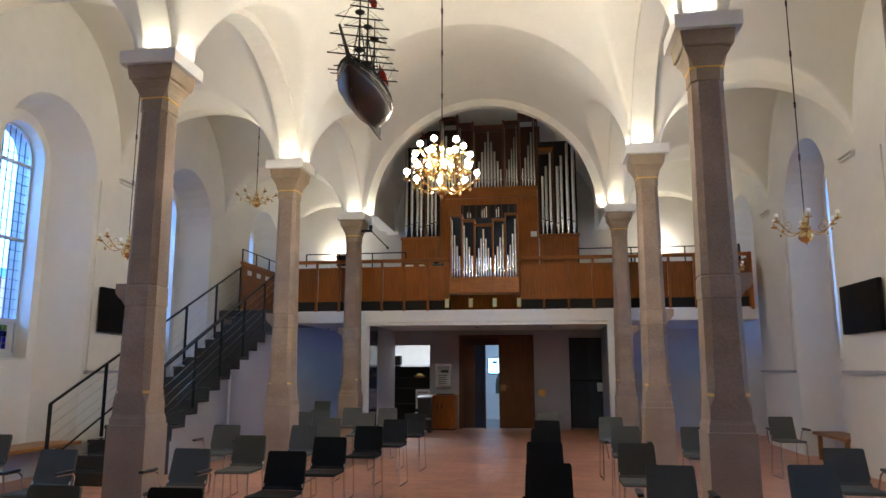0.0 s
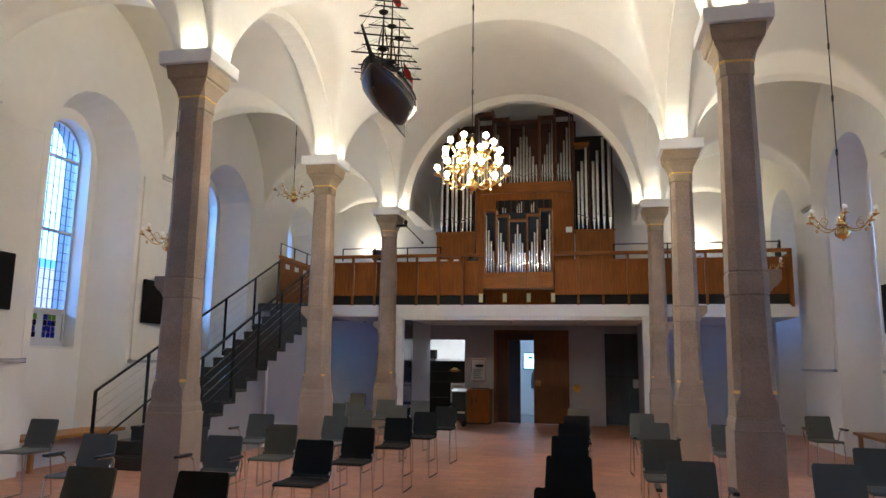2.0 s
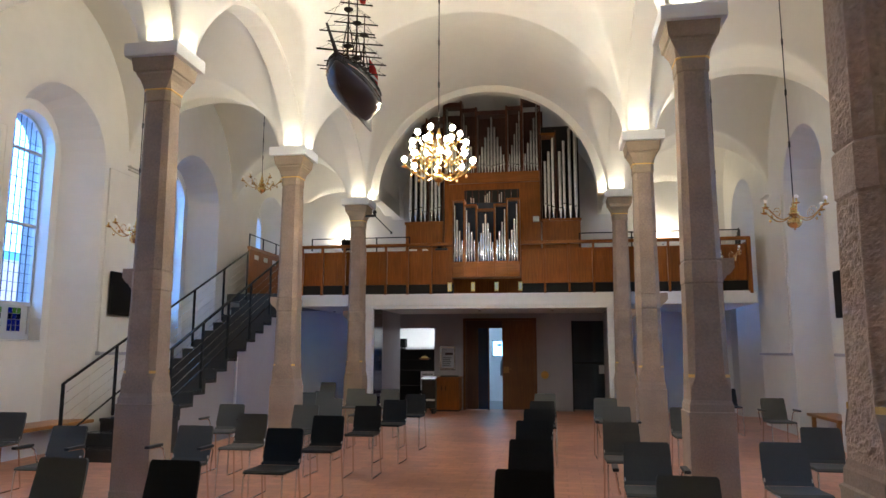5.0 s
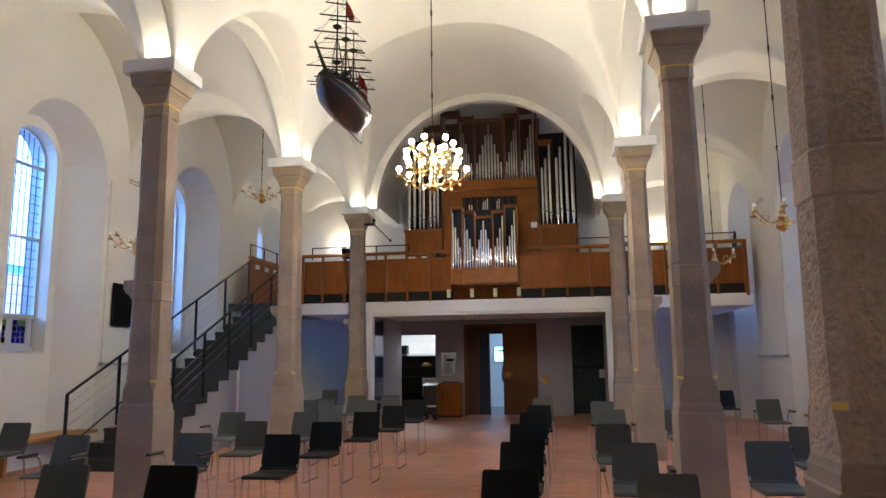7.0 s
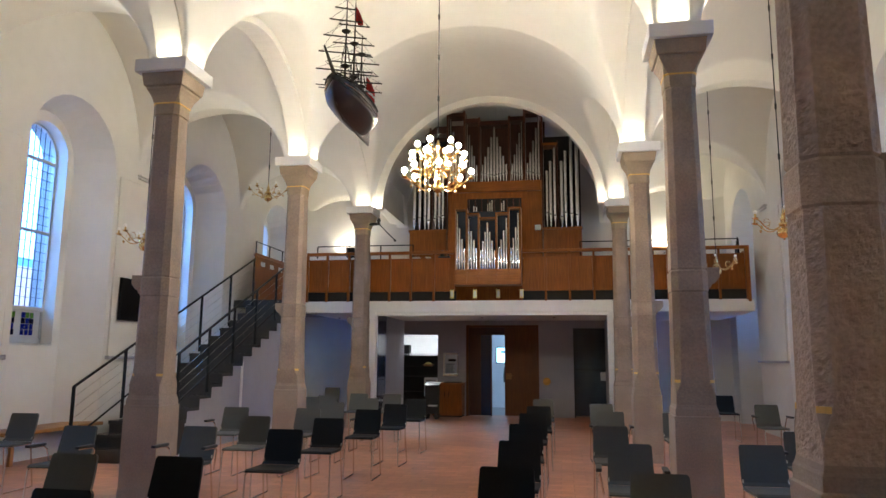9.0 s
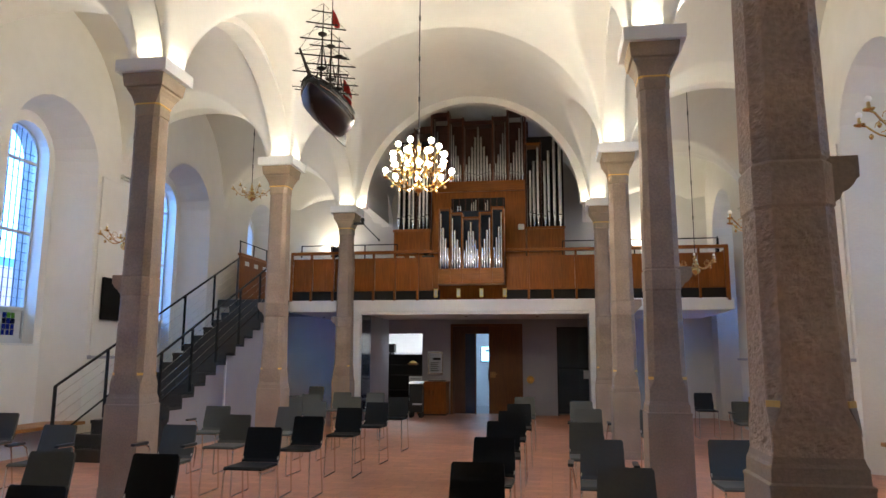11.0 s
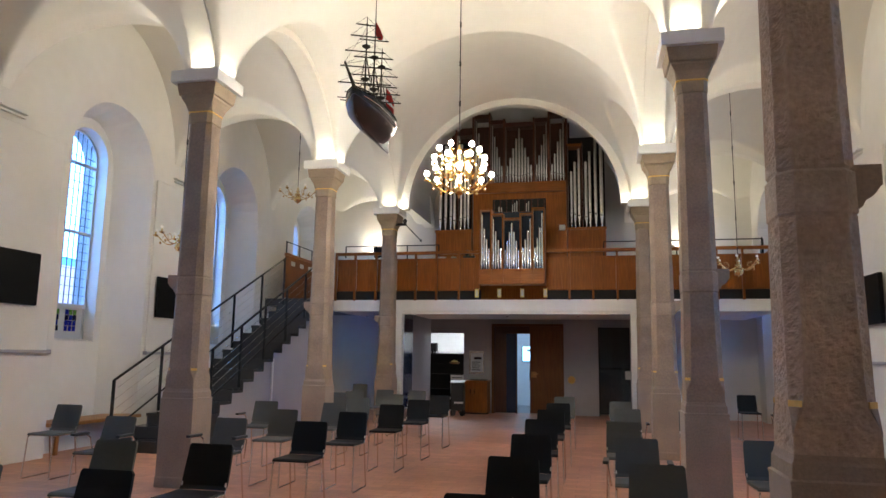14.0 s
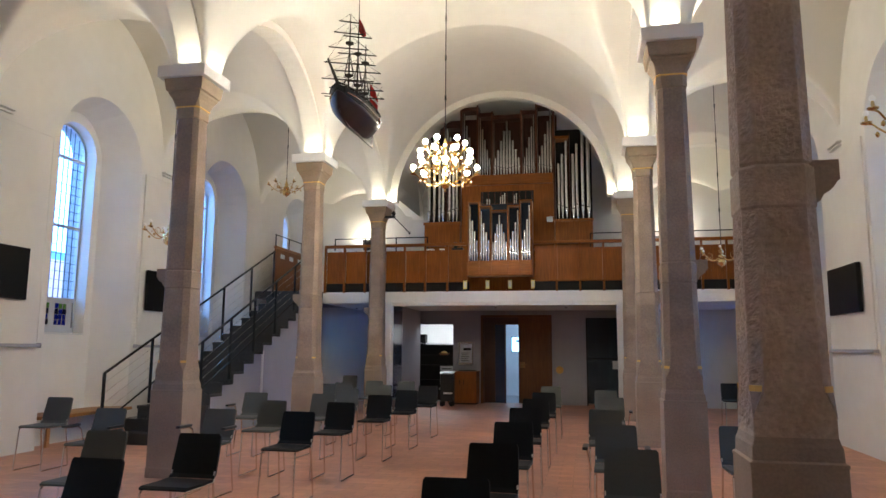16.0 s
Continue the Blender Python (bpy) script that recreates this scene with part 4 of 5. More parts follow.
tv = thing("corridor_display", "lit blue-white display on the corridor wall", "display", "", "", (-0.07, 21.17, 1.55))
part("case", box(B(), -0.40, 0.40, -0.02, 0.02, -0.24, 0.24, 0.005), TVCASE, tv)
part("picture", box(B(), -0.38, 0.38, -0.024, -0.02, -0.22, 0.22), DISPLAY, tv)
for x, z, w in ((-0.25, 0.1, 0.12), (0.05, 0.05, 0.10), (0.12, -0.12, 0.18)):
    part("picture_block", box(B(), x, x + w, -0.028, -0.0245, z - 0.03, z + 0.03), DARKBLUE, tv)
for i in range(3):
    coat = thing("coat", "dark coat hanging on a corridor hook", "coat", "coats in the corridor", "", (-0.16 + 0.24 * i, 21.15, 0.75))
    part("cloth", lathe(B(), [(0.085, 0), (0.09, 0.2), (0.07, 0.42), (0.03, 0.5), (0.01, 0.55)], n=10), STAINED[2] if i == 5 else GREYSEAT, coat)
    part("hook", tube(B(), [(0, 0.04, 0.54), (0, 0.0, 0.58), (0, -0.03, 0.56)], 0.006), STEEL, coat)

cab = thing("side_cabinet", "low brown wooden cabinet against the foyer wall", "cabinet", "", "", (-1.34, 17.60, 0))
part("body", box(B(), -0.38, 0.37, -0.24, 0.26, 0.04, 0.80, 0.006), OAK, cab)
part("top", box(B(), -0.41, 0.40, -0.27, 0.27, 0.80, 0.835, 0.006), OAK_X, cab)
part("plinth", box(B(), -0.36, 0.35, -0.22, 0.25, 0.0, 0.04), SHADOWBLACK, cab)
for x0, x1 in ((-0.37, -0.008), (0.0, 0.36)):
    d = part("door", box(B(), x0 + 0.004, x1 - 0.004, -0.256, -0.241, 0.06, 0.78, 0.004), OAK, cab)
    part("handle", box(B(), x1 - 0.06 if x0 < -0.1 else x0 + 0.03, x1 - 0.045 if x0 < -0.1 else x0 + 0.045, -0.27, -0.256, 0.5, 0.62), STEEL, d)
tray = thing("book_tray", "flat dark tray lying on the cabinet", "tray", "", "", (-1.25, 17.55, 0.836))
part("body", box(B(), -0.2, 0.24, -0.12, 0.12, 0, 0.03, 0.008), PLASTIC, tray)
pic = thing("wall_case", "silver-framed glazed notice case on the foyer wall", "notice case", "", "", (-1.33, BACK - 0.003, 1.29))
part("frame", box(B(), -0.20, 0.20, -0.06, 0, -0.30, 0.30, 0.008), TIN, pic)
part("sheet", box(B(), -0.15, 0.17, -0.066, -0.061, -0.24, 0.25), FRAMEPAINT, pic)
for q in range(5):
    part("text_bar", box(B(), -0.12, 0.10 - 0.03 * (q % 2), -0.069, -0.0665, -0.20 + 0.05 * q, -0.18 + 0.05 * q), GREYSEAT, pic)
part("blue_sheet", box(B(), -0.06, 0.14, -0.069, -0.0665, 0.08, 0.14), HULLBLUE, pic, "dark blue strip")
win = thing("glass_wall", "dark glazed opening beside the foyer door", "glazing", "", "structure", (2.23, BACK + 0.02, 0))
part("frame", box(box(box(B(), -0.43, -0.40, -0.02, 0.05, 0, 2.23), 0.40, 0.43, -0.02, 0.05, 0, 2.23), -0.40, 0.40, -0.02, 0.05, 1.17, 1.20), STEEL, win)
ob = part("pane", box(B(), -0.40, 0.40, 0.0, 0.008, 0, 2.23), CLEAR, win)
ob.visible_shadow = False
part("notice", box(B(), 0.22, 0.40, -0.008, -0.004, 0.92, 1.13), NOTICE, win, "small paper notice on the glass")
# added dark sheet that hides the white room and darkens the glass
cur = thing("dark_curtain", "dark blue sheet added behind the glazed opening to darken it", "curtain", "", "", (2.23, BACK + 0.45, 0))
bm = B()
folds = [(-0.5 + 0.04 * i, 0.001 * math.sin(i * 1.9)) for i in range(26)]
for (xa, ya), (xb, yb) in zip(folds, folds[1:]):
    bm.faces.new([bm.verts.new(v) for v in ((xa, ya, 0.02), (xb, yb, 0.02), (xb, yb, 2.5), (xa, ya, 2.5))])
part("cloth", bm, DARKBLUE, cur)
part("rail", tube(B(), [(-0.5, 0, 2.51), (0.5, 0, 2.51)], 0.012), STEEL, cur)
for i, (x, z) in enumerate(((-0.35, 2.35), (1.35, 2.30), (-3.9, 2.2))):
    s = thing("spot_lamp", "tiny ceiling spot under the gallery", "lamp", "gallery spots", "", (x, 16.4, 2.40))
    part("ring", lathe(B(), [(0.03, 0.0), (0.035, 0.018), (0.01, 0.019)], n=10), CHROME, s)
    part("lens", lathe(B(), [(0.022, -0.002), (0.024, 0.0)], n=10), APPLIANCE, s)
cart = thing("music_trolley", "black trolley with white papers near the foyer", "trolley", "", "", (-1.62, 16.8, 0))
part("body", box(B(), -0.16, 0.16, -0.12, 0.14, 0.12, 0.78, 0.02), PLASTIC, cart)
part("top", loft(B(), [[(-0.18, -0.14, 0.78), (0.18, -0.14, 0.78), (0.18, 0.16, 0.84), (-0.18, 0.16, 0.84)], [(-0.18, -0.14, 0.80), (0.18, -0.14, 0.80), (0.18, 0.16, 0.86), (-0.18, 0.16, 0.86)]]), PLASTIC, cart)
part("papers", box(B(), -0.06, 0.16, -0.20, -0.13, 0.30, 0.34, 0.002), NOTICE, cart, "white papers on a low shelf")
for sx in (-1, 1):
    for sy in (-1, 1):
        part("wheel", lathe(B(), [(0.04, 0), (0.05, 0.05), (0.05, 0.1), (0.04, 0.12)], (sx * 0.12, sy * 0.1, 0), 10), PLASTIC, cart)


# ---- wall screens ----
def screen(sx, y, z):
    ob = thing("wall_screen", "large black flat screen switched off, hung on the white wall", "television", "wall screens", "", (sx * (WALL - 0.026), y, z), 90 if sx < 0 else -90)
    part("case", box(B(), -0.61, 0.61, -0.075, -0.02, -0.345, 0.345, 0.008), TVCASE, ob)
    part("glass", box(B(), -0.595, 0.595, -0.079, -0.0755, -0.33, 0.33), SCREEN, ob)
    part("mount", box(B(), -0.2, 0.2, -0.02, 0.0, -0.15, 0.15), STEEL, ob)


for sx, y in ((-1, 6.71), (-1, 10.58), (1, 10.44), (1, 6.85)):
    screen(sx, y, 2.37 if sx < 0 else 2.305)


# ---- benches in the niches ----
for sx in (-1, 1):
    for c in NICHES[sx][1:4]:
        ob = thing("niche_bench", "plain wooden bench board built into the window niche", "bench", "niche benches", "", (sx * 5.62, c, 0), 0 if sx < 0 else 180)
        part("seat", box(B(), -0.40, 0.16 if sx < 0 else 0.06, -0.93 if sx < 0 else -0.45, 0.93, 0.40, 0.45, 0.012), BENCH, ob)
        part("front", box(B(), -0.30, -0.27, -0.80 if sx < 0 else -0.40, 0.80, 0.0, 0.40), WHITE, ob)
        for y in (-0.7 if sx < 0 else -0.38, 0.7):
            part("leg", box(B(), -0.06, 0.0, y - 0.03, y + 0.03, 0, 0.40, 0.006), BENCH, ob)


# ---- chairs ----
def chair(name, mat, label, group, arms):
    ob = thing(name, label, "chair", group)
    w = 0.172
    rings = []
    for y, z, t in ((-0.195, 0.492, 0.012), (-0.17, 0.504, 0.018), (0.0, 0.500, 0.020), (0.15, 0.502, 0.020)):
        rings.append([(-w, y, z - t), (w, y, z - t), (w, y, z), (-w, y, z)])
    part("seat", loft(B(), rings), mat, ob)
    rings = []
    for y, z, ww in ((0.152, 0.504, w), (0.176, 0.53, w), (0.190, 0.58, w), (0.225, 0.70, w - 0.004), (0.245, 0.785, w - 0.008), (0.248, 0.80, w - 0.02)):
        rings.append([(-ww, y, z), (ww, y, z), (ww, y + 0.02, z - 0.004), (-ww, y + 0.02, z - 0.004)])
    part("backrest", loft(B(), rings), mat, ob)
    for sx in (-1, 1):
        x = sx * 0.165
        part("leg", tube(B(), [(x * 0.96, -0.16, 0.482), (x, -0.19, 0.46), (x * 1.05, -0.225, 0.012), (x * 1.05, -0.20, 0.008), (x * 1.05, 0.21, 0.008), (x * 1.05, 0.235, 0.012), (x, 0.165, 0.475), (x, 0.185, 0.55)], 0.0085, 6), CHROME, ob)
        part("side_bar", tube(B(), [(x, -0.19, 0.477), (x, 0.165, 0.479)], 0.008, 6), CHROME, ob)
        if arms:
            arm = part("arm", tube(B(), [(sx * 0.205, 0.15, 0.43), (sx * 0.235, 0.13, 0.60), (sx * 0.24, 0.09, 0.63), (sx * 0.24, -0.10, 0.635)], 0.008, 6), CHROME, ob)
            part("arm_pad", box(B(), sx * 0.24 - 0.022, sx * 0.24 + 0.022, -0.13, 0.10, 0.635, 0.66, 0.008), PLASTIC, arm, "black arm pad")
    part("cross_bar", tube(B(), [(-0.165, -0.16, 0.48), (0.165, -0.16, 0.48)], 0.008, 6), CHROME, ob)
    return ob


BLACKS = [(-0.88, 2.80), (-0.93, 3.98), (-0.95, 5.83), (-0.95, 7.06), (-0.89, 8.43), (-0.82, 9.56), (-0.80, 10.9),
          (1.20, 2.68), (1.20, 3.98), (1.19, 5.38), (1.18, 6.88), (1.18, 8.30), (1.21, 9.65), (4.46, 13.6)]
GREYS = [(1.22, 11.4), (2.08, 3.92), (2.0, 6.88), (2.10, 10.45), (-1.70, 2.78), (-1.67, 3.96), (-1.81, 7.12), (-1.70, 8.43), (-1.77, 9.70),
         (-1.58, 10.9), (-1.53, 12.3), (-2.62, 11.0), (-2.45, 11.45), (-2.15, 12.3), (-3.43, 14.65), (3.06, 5.53), (2.92, 8.85), (-4.46, 6.85)]
ARMED = [(-2.84, 3.91), (-2.90, 5.68), (-1.82, 5.90), (-2.65, 8.40), (4.50, 10.88), (3.70, 6.7), (2.04, 5.38), (2.11, 8.85)]
rnd = random.Random(3)
for name, mat, label, group, arms, spots in (
        ("black_chair", BLACKSEAT, "black shell chair with thin chrome sled legs", "black chairs along the nave aisle", False, BLACKS),
        ("grey_chair", GREYSEAT, "grey shell chair with thin chrome sled legs", "grey chairs in rows", False, GREYS),
        ("grey_armchair", GREYSEAT, "grey shell chair with chrome legs and black arm pads", "grey chairs with arms", True, ARMED)):
    base = chair(name, mat, label, group, arms)
    for i, (x, y) in enumerate(spots):
        m = pose(x, y - 0.25, 0, 0, 0, rnd.uniform(-3, 3))
        if i == 0:
            base.matrix_basis = m
        else:
            copy_thing(base, m)


# ---- chandeliers ----
def curl(a, r0, r1, z0, z1, dip, n=9):
    """An S-shaped arm going out at angle a."""
    pts = []
    for i in range(n):
        f = i / (n - 1)
        r = r0 + (r1 - r0) * f
        z = z0 + (z1 - z0) * f * f - dip * math.sin(math.pi * min(1.0, f * 1.15))
        pts.append((r * math.cos(a), r * math.sin(a), z))
    return pts


def chandelier(name, label, at, top, tiers, lit, bulb, scale=1.0):
    ob = thing(name, label, "chandelier", "brass chandeliers", "", at)
    s = scale
    h = max(t[2] for t in tiers) + 0.22 * s
    prof = [(0.004, -0.06 * s), (0.018 * s, -0.045 * s), (0.012 * s, -0.02 * s), (0.05 * s, 0.0), (0.075 * s, 0.05 * s), (0.05 * s, 0.10 * s), (0.02 * s, 0.12 * s), (0.03 * s, 0.16 * s), (0.015 * s, 0.2 * s), (0.035 * s, 0.25 * s), (0.018 * s, h * 0.8), (0.03 * s, h * 0.86), (0.008 * s, h)]
    if not lit:
        prof = [(0.004, -0.075), (0.014, -0.065), (0.008, -0.052), (0.045, -0.042), (0.076, -0.012), (0.086, 0.022), (0.074, 0.056), (0.034, 0.078), (0.024, 0.09), (0.05, 0.104), (0.062, 0.124), (0.046, 0.144), (0.022, 0.154), (0.036, 0.172), (0.044, 0.19), (0.018, 0.215), (0.026, 0.24), (0.010, 0.26), (0.008, h)]
    part("stem", lathe(B(), prof, n=14), BRASS, ob, "turned brass baluster stem", True)
    part("chain", tube(B(), [(0, 0, h - 0.01), (0, 0, top - at[2])], 0.007, 6), STEEL, ob, "thin dark hanging rod")
    for k in range(1, 5):
        z = h + (top - at[2] - h) * k / 5
        part("coupling", lathe(B(), [(0.008, z - 0.035), (0.016, z - 0.03), (0.012, z), (0.016, z + 0.03), (0.008, z + 0.035)], n=8), STEEL, ob)
    for count, r, z, turn in tiers:
        for i in range(count):
            a = turn + 6.28318 * i / count
            arm = part("arm", tube(B(), curl(a, 0.02, r, z, z + 0.06 * s, 0.09 * s), 0.0075 * s + 0.001, 6), BRASS, ob)
            x, y = r * math.cos(a), r * math.sin(a)
            part("drip_pan", lathe(B(), [(0.006, z + 0.05 * s), (0.042 * s, z + 0.065 * s), (0.045 * s, z + 0.075 * s), (0.01, z + 0.07 * s)], (x, y, 0), 12), BRASS, arm)
            part("holder", lathe(B(), [(0.012 * s, z + 0.07 * s), (0.015 * s, z + 0.10 * s), (0.012 * s, z + 0.13 * s)], (x, y, 0), 8), BRASS, arm)
            rb = 0.035 * s if lit else 0.026 * s
            prof = [(0.005, z + 0.125 * s)] + [(rb * math.sin(math.pi * k / 6), z + 0.125 * s + rb * (1 - math.cos(math.pi * k / 6))) for k in range(1, 6)] + [(0.002, z + 0.125 * s + 2 * rb)]
            part("bulb", lathe(B(), prof, (x, y, 0), 10), bulb, arm, "", True)
            part("scroll", tube(B(), [(x * 0.6 + 0.05 * s * math.cos(a) * math.cos(t), y * 0.6 + 0.05 * s * math.sin(a) * math.cos(t), z + 0.02 * s + 0.05 * s * math.sin(t)) for t in [0.7 * q for q in range(8)]], 0.004, 5), BRASS, arm)
            part("ornament", lathe(B(), [(0.003, z - 0.075 * s), (0.016 * s, z - 0.06 * s), (0.02 * s, z - 0.045 * s), (0.004, z - 0.025 * s)], (x * 0.8, y * 0.8, 0), 8), BRASS, arm, "", True)
    return ob


chandelier("great_chandelier", "large brass chandelier with two tiers of lit round bulbs", (0, 8.28, 3.56), 7.1,
           [(8, 0.43, 0.12, 0.2), (8, 0.36, 0.31, 0.6), (6, 0.27, 0.47, 0.3)], True, BULB, 1.0)
for x, y, z in ((-4.2, MID[1], 2.95), (-4.2, MID[2], 2.95), (-4.12, MID[3], 4.52), (4.2, MID[1], 2.95), (4.2, MID[2], 2.95), (4.2, MID[3], 2.95)):
    chandelier("aisle_chandelier", "small brass six-armed chandelier on a long rod, unlit bulbs given a faint glow", (x, y, z), 6.5,
               [(6, 0.36, 0.12, 0.3)], False, CANDLE, 0.9)


# ---- votive ship ----
def ship():
    ob = thing("votive_ship", "dark model three-master hung under the vault, bow to the altar", "model ship", "", "", (0.005, 4.5, 3.175))
    ob.scale = (0.77, 0.76, 0.80)
    stations = [(-0.56, 0.012, 0.30, 0.16), (-0.50, 0.08, 0.285, 0.07), (-0.40, 0.135, 0.27, 0.02), (-0.25, 0.175, 0.255, 0.0), (0.0, 0.19, 0.25, 0.0), (0.25, 0.18, 0.255, 0.0), (0.42, 0.155, 0.27, 0.03), (0.54, 0.115, 0.29, 0.10), (0.58, 0.10, 0.30, 0.16)]

    def ring(y, b, top, keel, lo, hi, n=7):
        pts = []
        for side in (-1, 1):
            seq = []
            for i in range(n):
                f = lo + (hi - lo) * i / (n - 1)
                seq.append((side * b * min(1.0, math.sin(min(1.0, f * 1.25) * math.pi / 2) ** 0.75 + 0.03), y, keel + (top - keel) * f))
            pts += seq[::-1] if side < 0 else seq
        return pts

    part("lower_hull", loft(B(), [ring(*s, 0.0, 0.62) for s in stations]), HULLRED, ob, "dark red-brown bottom", True)
    part("upper_hull", loft(B(), [ring(*s, 0.60, 1.0) for s in stations]), HULLBLUE, ob, "glossy blue-black topsides", True)
    for side in (-1, 1):
        part("bulwark_rail", tube(B(), [(side * b, y, top + 0.012) for y, b, top, _ in stations], 0.008, 6), RIGGING, ob)
        part("stripe", tube(B(), [(side * (b + 0.003), y, top - 0.05) for y, b, top, _ in stations[1:]], 0.006, 5), CHROME, ob, "pale stripe along the side")
    part("keel", loft(B(), [[(-0.008, y, z0), (0.008, y, z0), (0.008, y, z1), (-0.008, y, z1)] for y, z0, z1 in ((-0.5, 0.06, 0.08), (-0.25, -0.018, 0.02), (0.25, -0.018, 0.02), (0.5, -0.015, 0.08), (0.56, -0.01, 0.16))]), HULLRED, ob)
    part("rudder", loft(B(), [[(-0.007, a, z), (0.007, a, z), (0.007, b, z), (-0.007, b, z)] for a, b, z in ((0.565, 0.64, -0.01), (0.575, 0.65, 0.10), (0.59, 0.63, 0.22))]), HULLRED, ob)
    part("transom_carving", box(B(), -0.085, 0.085, 0.578, 0.60, 0.17, 0.29, 0.012), APPLIANCE, ob, "white painted stern board")
    part("deck", box(B(), -0.12, 0.12, -0.42, 0.5, 0.225, 0.235), RIGGING, ob)
    part("bowsprit", tube(B(), [(0, -0.50, 0.28), (0, -0.84, 0.44)], 0.021, 8, 0.010), RIGGING, ob)
    for y, top, yards in ((-0.24, 1.16, ((0.45, 0.26), (0.62, 0.24), (0.78, 0.20), (0.94, 0.15), (1.06, 0.10))),
                          (0.04, 1.34, ((0.45, 0.28), (0.64, 0.25), (0.83, 0.20), (1.02, 0.15))),
                          (0.30, 1.06, ((0.45, 0.22), (0.62, 0.18), (0.82, 0.12)))):
        mast = part("mast", tube(B(), [(0, y, 0.22), (0, y + 0.01, top * 0.6), (0, y + 0.02, top)], 0.012, 8, 0.004), RIGGING, ob)
        for z, w in yards:
            part("yard", tube(B(), [(-w, y - 0.02 - 0.28 * w, z + 0.01), (0, y - 0.015, z), (w, y - 0.02 + 0.28 * w, z - 0.01)], 0.0065, 6), RIGGING, mast)
            for side in (-1, 1):
                part("lift", tube(B(), [(side * w * 0.96, y - 0.02 + side * 0.27 * w, z - side * 0.01), (0, y + 0.012, min(top, z + 0.15))], 0.0016, 4), RIGGING, mast)
        for z in (0.50, 0.84):
            if z < top - 0.1:
                part("top_platform", lathe(B(), [(0.012, z - 0.02), (0.043, z), (0.045, z + 0.010), (0.012, z + 0.012)], (0, y + 0.008, 0), 10), RIGGING, mast)
        for side in (-1, 1):
            for d in (-0.06, 0.0, 0.06):
                part("shroud", tube(B(), [(side * 0.16, y + 0.04 + d, 0.27), (side * 0.02, y + 0.01, 0.48)], 0.0025, 4), RIGGING, mast)
                part("shroud", tube(B(), [(side * 0.05, y + 0.01 + d * 0.4, 0.48), (side * 0.008, y + 0.015, 0.74)], 0.002, 4), RIGGING, mast)
            part("brace", tube(B(), [(side * 0.2, y, 0.56), (side * 0.02, y + 0.26, 0.44)], 0.0018, 4), RIGGING, mast)
    for a, b in (((0, -0.82, 0.43), (0, -0.23, 0.70)), ((0, -0.66, 0.34), (0, -0.23, 0.48)), ((0, -0.23, 0.72), (0, 0.05, 0.50)), ((0, 0.05, 0.76), (0, 0.31, 0.5)), ((0, -0.84, 0.44), (0, -0.22, 1.05)), ((0, 0.31, 0.62), (0, 0.58, 0.34))):
        part("stay", tube(B(), [a, b], 0.0022, 4), RIGGING, ob)
    for side in (-1, 1):
        for y in (-0.44, -0.36, -0.2):
            part("cathead", tube(B(), [(side * 0.12, y, 0.25), (side * 0.21, y - 0.01, 0.26)], 0.005, 5), RIGGING, ob)
    part("boom", tube(B(), [(0, 0.32, 0.36), (0, 0.66, 0.40)], 0.007, 6), RIGGING, ob)
    def bunting(name, rows, mat, label="", parent=ob):
        """Cloth hanging in soft folds; rows are (x, y, lower edge, upper edge)."""
        return part(name, loft(B(), [[(x, y, z0), (x + 0.003, y + 0.003, z0), (x + 0.003, y + 0.003, z1), (x, y, z1)] for x, y, z0, z1 in rows]), mat, parent, label)

    bunting("pennant", ((0.0, 0.06, 1.10, 1.24), (0.025, 0.075, 1.05, 1.20), (0.05, 0.07, 1.04, 1.15), (0.07, 0.085, 1.05, 1.09)), FLAGRED, "small red pennant")
    flag = bunting("ensign", ((0.02, 0.46, 0.40, 0.66), (0.05, 0.475, 0.38, 0.62), (0.075, 0.465, 0.37, 0.58), (0.10, 0.48, 0.37, 0.50)), FLAGRED, "red ensign at the stern")
    bunting("ensign_cross", ((0.02, 0.455, 0.50, 0.53), (0.05, 0.470, 0.48, 0.51), (0.075, 0.460, 0.46, 0.485), (0.10, 0.475, 0.43, 0.45)), FLAGWHITE, "", flag)
    part("ensign_staff", tube(B(), [(0.015, 0.46, 0.30), (0.015, 0.47, 0.68)], 0.005, 5), RIGGING, ob)
    for i in range(7):
        part("gun_port", box(B(), -0.005, 0.005, -0.014, 0.014, -0.012, 0.012, 0.002), RIGGING, ob).matrix_basis = pose(0.183 - 0.03 * abs(i - 3) / 3, -0.30 + 0.1 * i, 0.215)
    part("hanging_wire", tube(B(), [(0, 0.06, 1.33), (0, 0.06, 5.02)], 0.004, 5), STEEL, ob, "thin dark suspension wire")
    return ob


ship()

# ---- small things on the gallery ----
boom = thing("boom_microphone", "black microphone boom fixed beside the capital", "microphone", "", "", (-2.36, 14.2, 4.30))
part("clamp", box(B(), -0.23, 0.03, -0.02, 0.05, 0.0, 0.05, 0.008), PLASTIC, boom)
part("head", lathe(B(), [(0.02, 0.05), (0.045, 0.08), (0.045, 0.12), (0.02, 0.15)], n=10), PLASTIC, boom)
part("rod", tube(B(), [(-0.02, 0, 0.05), (0.36, 0.05, -0.34)], 0.012, 6), STEEL, boom)
part("weight", lathe(B(), [(0.01, -0.37), (0.022, -0.36), (0.022, -0.32), (0.01, -0.31)], (0.36, 0.05, 0), 8), STEEL, boom)
desk = thing("music_desk", "black slanted music desk on the gallery", "music stand", "", "", (-3.12, 15.1, 2.68))
part("pole", tube(B(), [(0, 0, 0), (0, 0, 1.1)], 0.015), STEEL, desk)
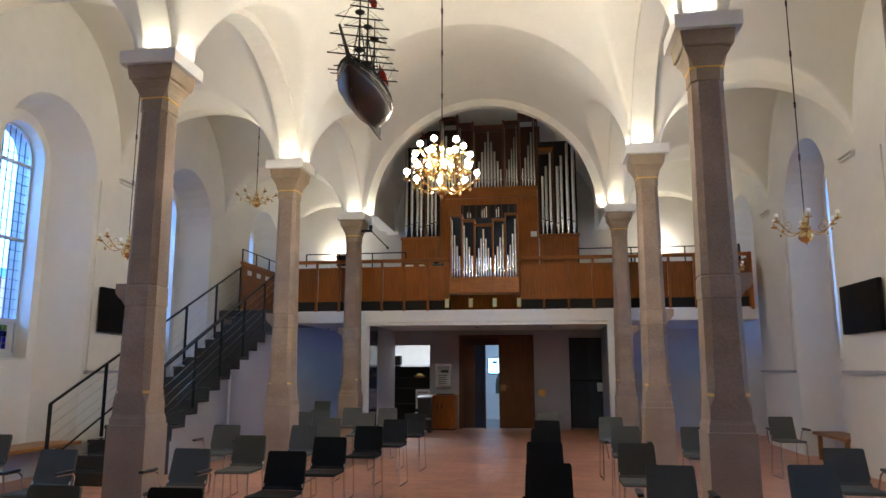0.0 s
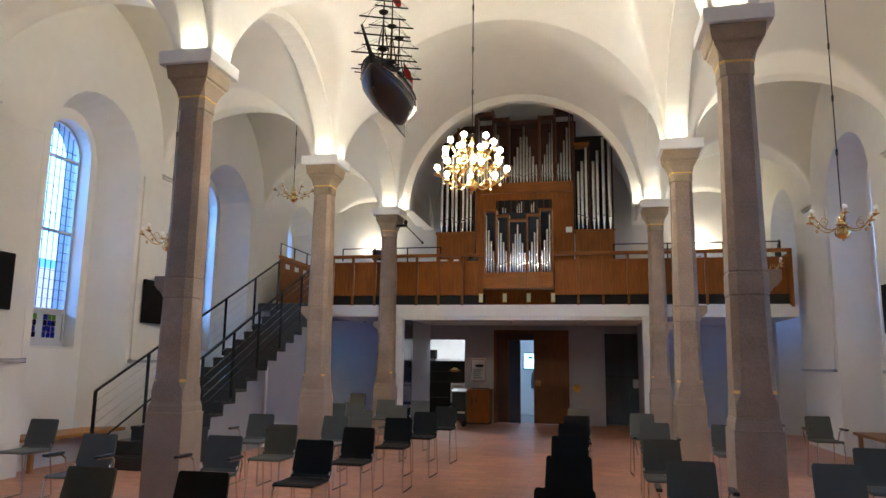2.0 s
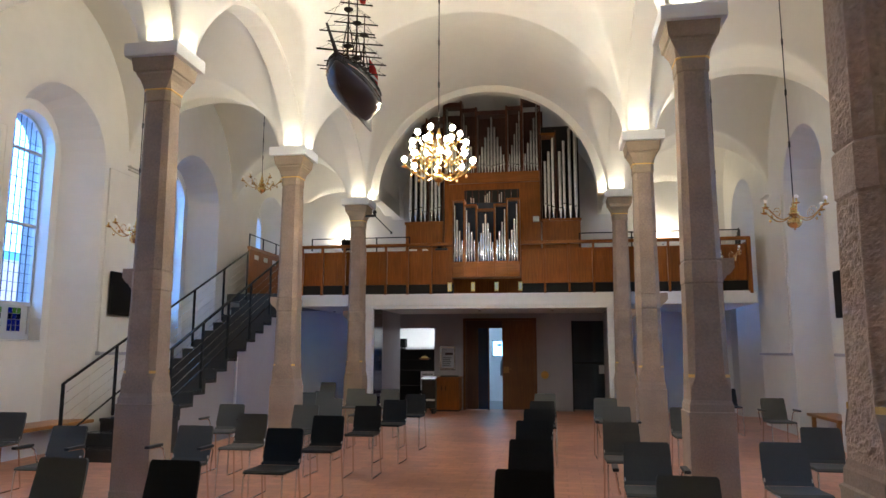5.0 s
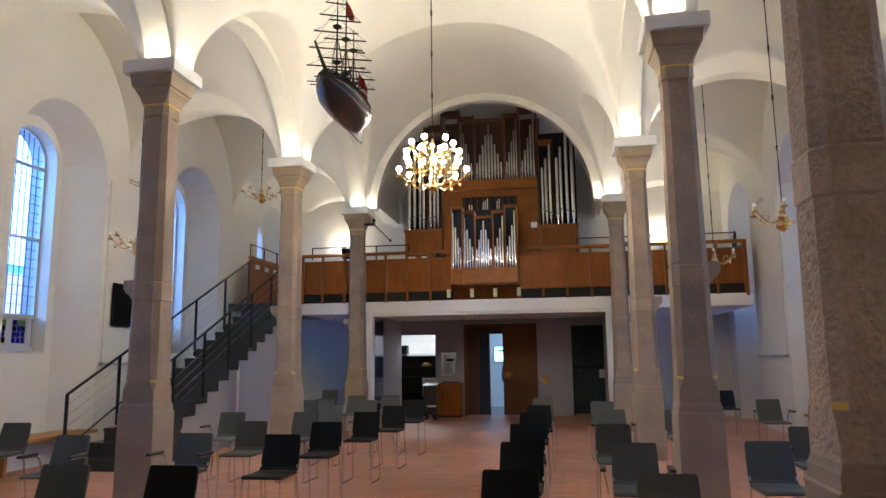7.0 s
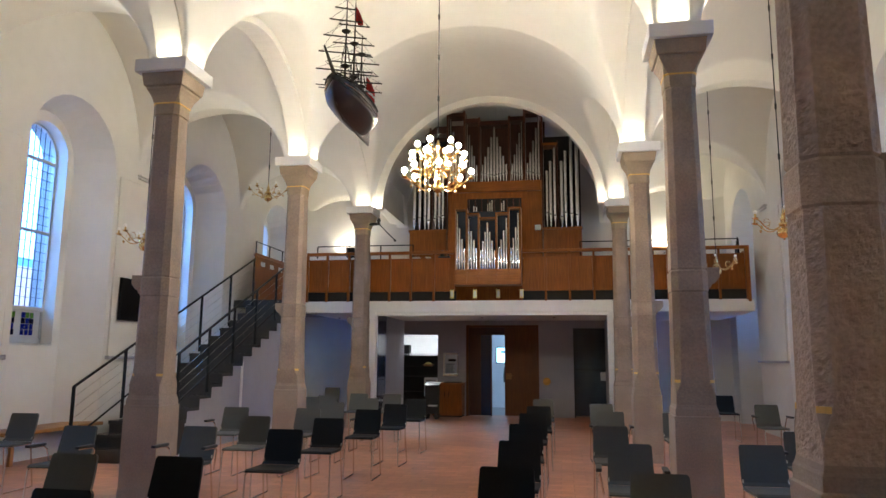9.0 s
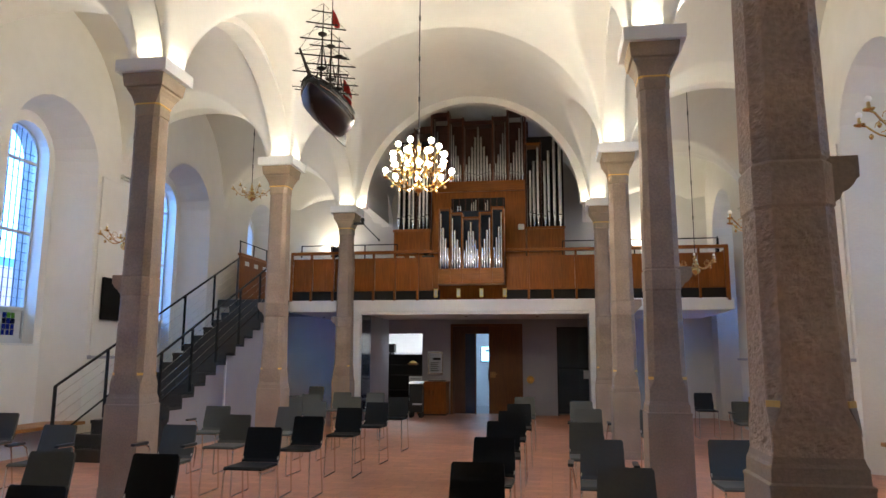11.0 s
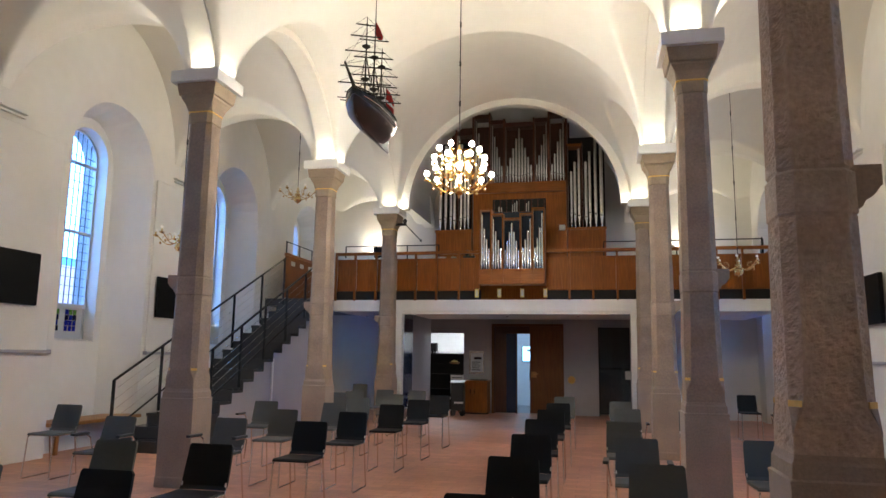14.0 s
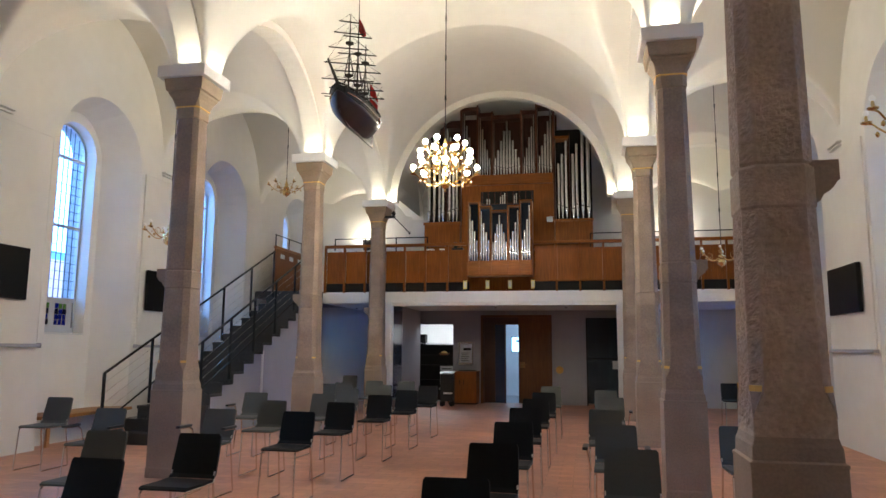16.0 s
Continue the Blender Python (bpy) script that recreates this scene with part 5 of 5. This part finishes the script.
part("tray", loft(B(), [[(-0.22, -0.02, 1.05), (0.22, -0.02, 1.05), (0.22, 0.0, 1.04), (-0.22, 0.0, 1.04)], [(-0.22, -0.1, 1.27), (0.22, -0.1, 1.27), (0.22, -0.08, 1.27), (-0.22, -0.08, 1.27)]]), PLASTIC, desk)
part("foot", lathe(B(), [(0.18, 0), (0.18, 0.015), (0.02, 0.03)], n=12), STEEL, desk)
for x, w in ((-1.62, 0.16), (-1.35, 0.10), (-1.95, 0.2), (-3.5, 0.22), (-3.85, 0.18), (-2.9, 0.12)):
    ob = thing("sheet_stack", "white music sheets lying on the gallery ledge", "paper", "papers on the gallery ledge", "", (x, GAL + 0.1, 3.612))
    part("sheets", box(B(), -w / 2, w / 2, -0.07, 0.07, 0, 0.035, 0.002), NOTICE, ob)
    part("cover", box(B(), -w / 2, w / 2, -0.068, 0.068, 0.0355, 0.039), PAPER if w < 0.12 else NOTICE, ob)
stool = thing("organ_lamp", "small black lamp on the balustrade beside the organ", "lamp", "", "", (-0.98, GAL + 0.08, 3.612))
part("base", box(B(), -0.14, 0.12, -0.05, 0.05, 0, 0.05, 0.01), PLASTIC, stool)
part("head", lathe(B(), [(0.03, 0.05), (0.06, 0.09), (0.06, 0.16), (0.03, 0.18)], (-0.06, 0, 0), 10), PLASTIC, stool)
part("arm", tube(B(), [(0.08, 0, 0.05), (0.1, 0, 0.12), (0.16, 0, 0.12)], 0.01), PLASTIC, stool)
for sx in (-1, 1):
    ob = thing("wall_washer", "small up-light shining up the gallery end wall", "lamp", "gallery up-lights", "", (sx * 4.1, 17.66, 4.1))
    part("body", box(B(), -0.11, 0.11, -0.05, 0.05, 0, 0.075, 0.01), APPLIANCE, ob)
    part("bracket", box(B(), -0.02, 0.02, 0.05, 0.22, 0.0, 0.03), STEEL, ob)
    part("glowing_face", box(B(), -0.09, 0.09, -0.035, 0.035, 0.076, 0.082), UPLIGHT, ob)
bars = thing("organ_bench_rail", "bent black steel rail beside the organ", "rail", "", "", (2.9, 15.3, 2.68))
for x in (0.0, 0.25):
    part("bow", tube(B(), [(x, 0, 0), (x, 0, 1.12), (x + 0.06, 0, 1.22), (x + 0.3, 0, 1.22), (x + 0.36, 0, 1.12), (x + 0.36, 0, 0)], 0.014), STEEL, bars)
# sky outside the panes; house wall and eaves glow in place of daylight
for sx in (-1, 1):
    for name, mat, z0, z1, label in (("backdrop", WALLGLOW, 0.0, 3.28, "pale house wall backdrop, its daylight and haze put in as glow"), ("backdrop_eaves", EAVESGLOW, 3.28, 3.46, "blue eaves backdrop, its daylight and haze put in as glow"),
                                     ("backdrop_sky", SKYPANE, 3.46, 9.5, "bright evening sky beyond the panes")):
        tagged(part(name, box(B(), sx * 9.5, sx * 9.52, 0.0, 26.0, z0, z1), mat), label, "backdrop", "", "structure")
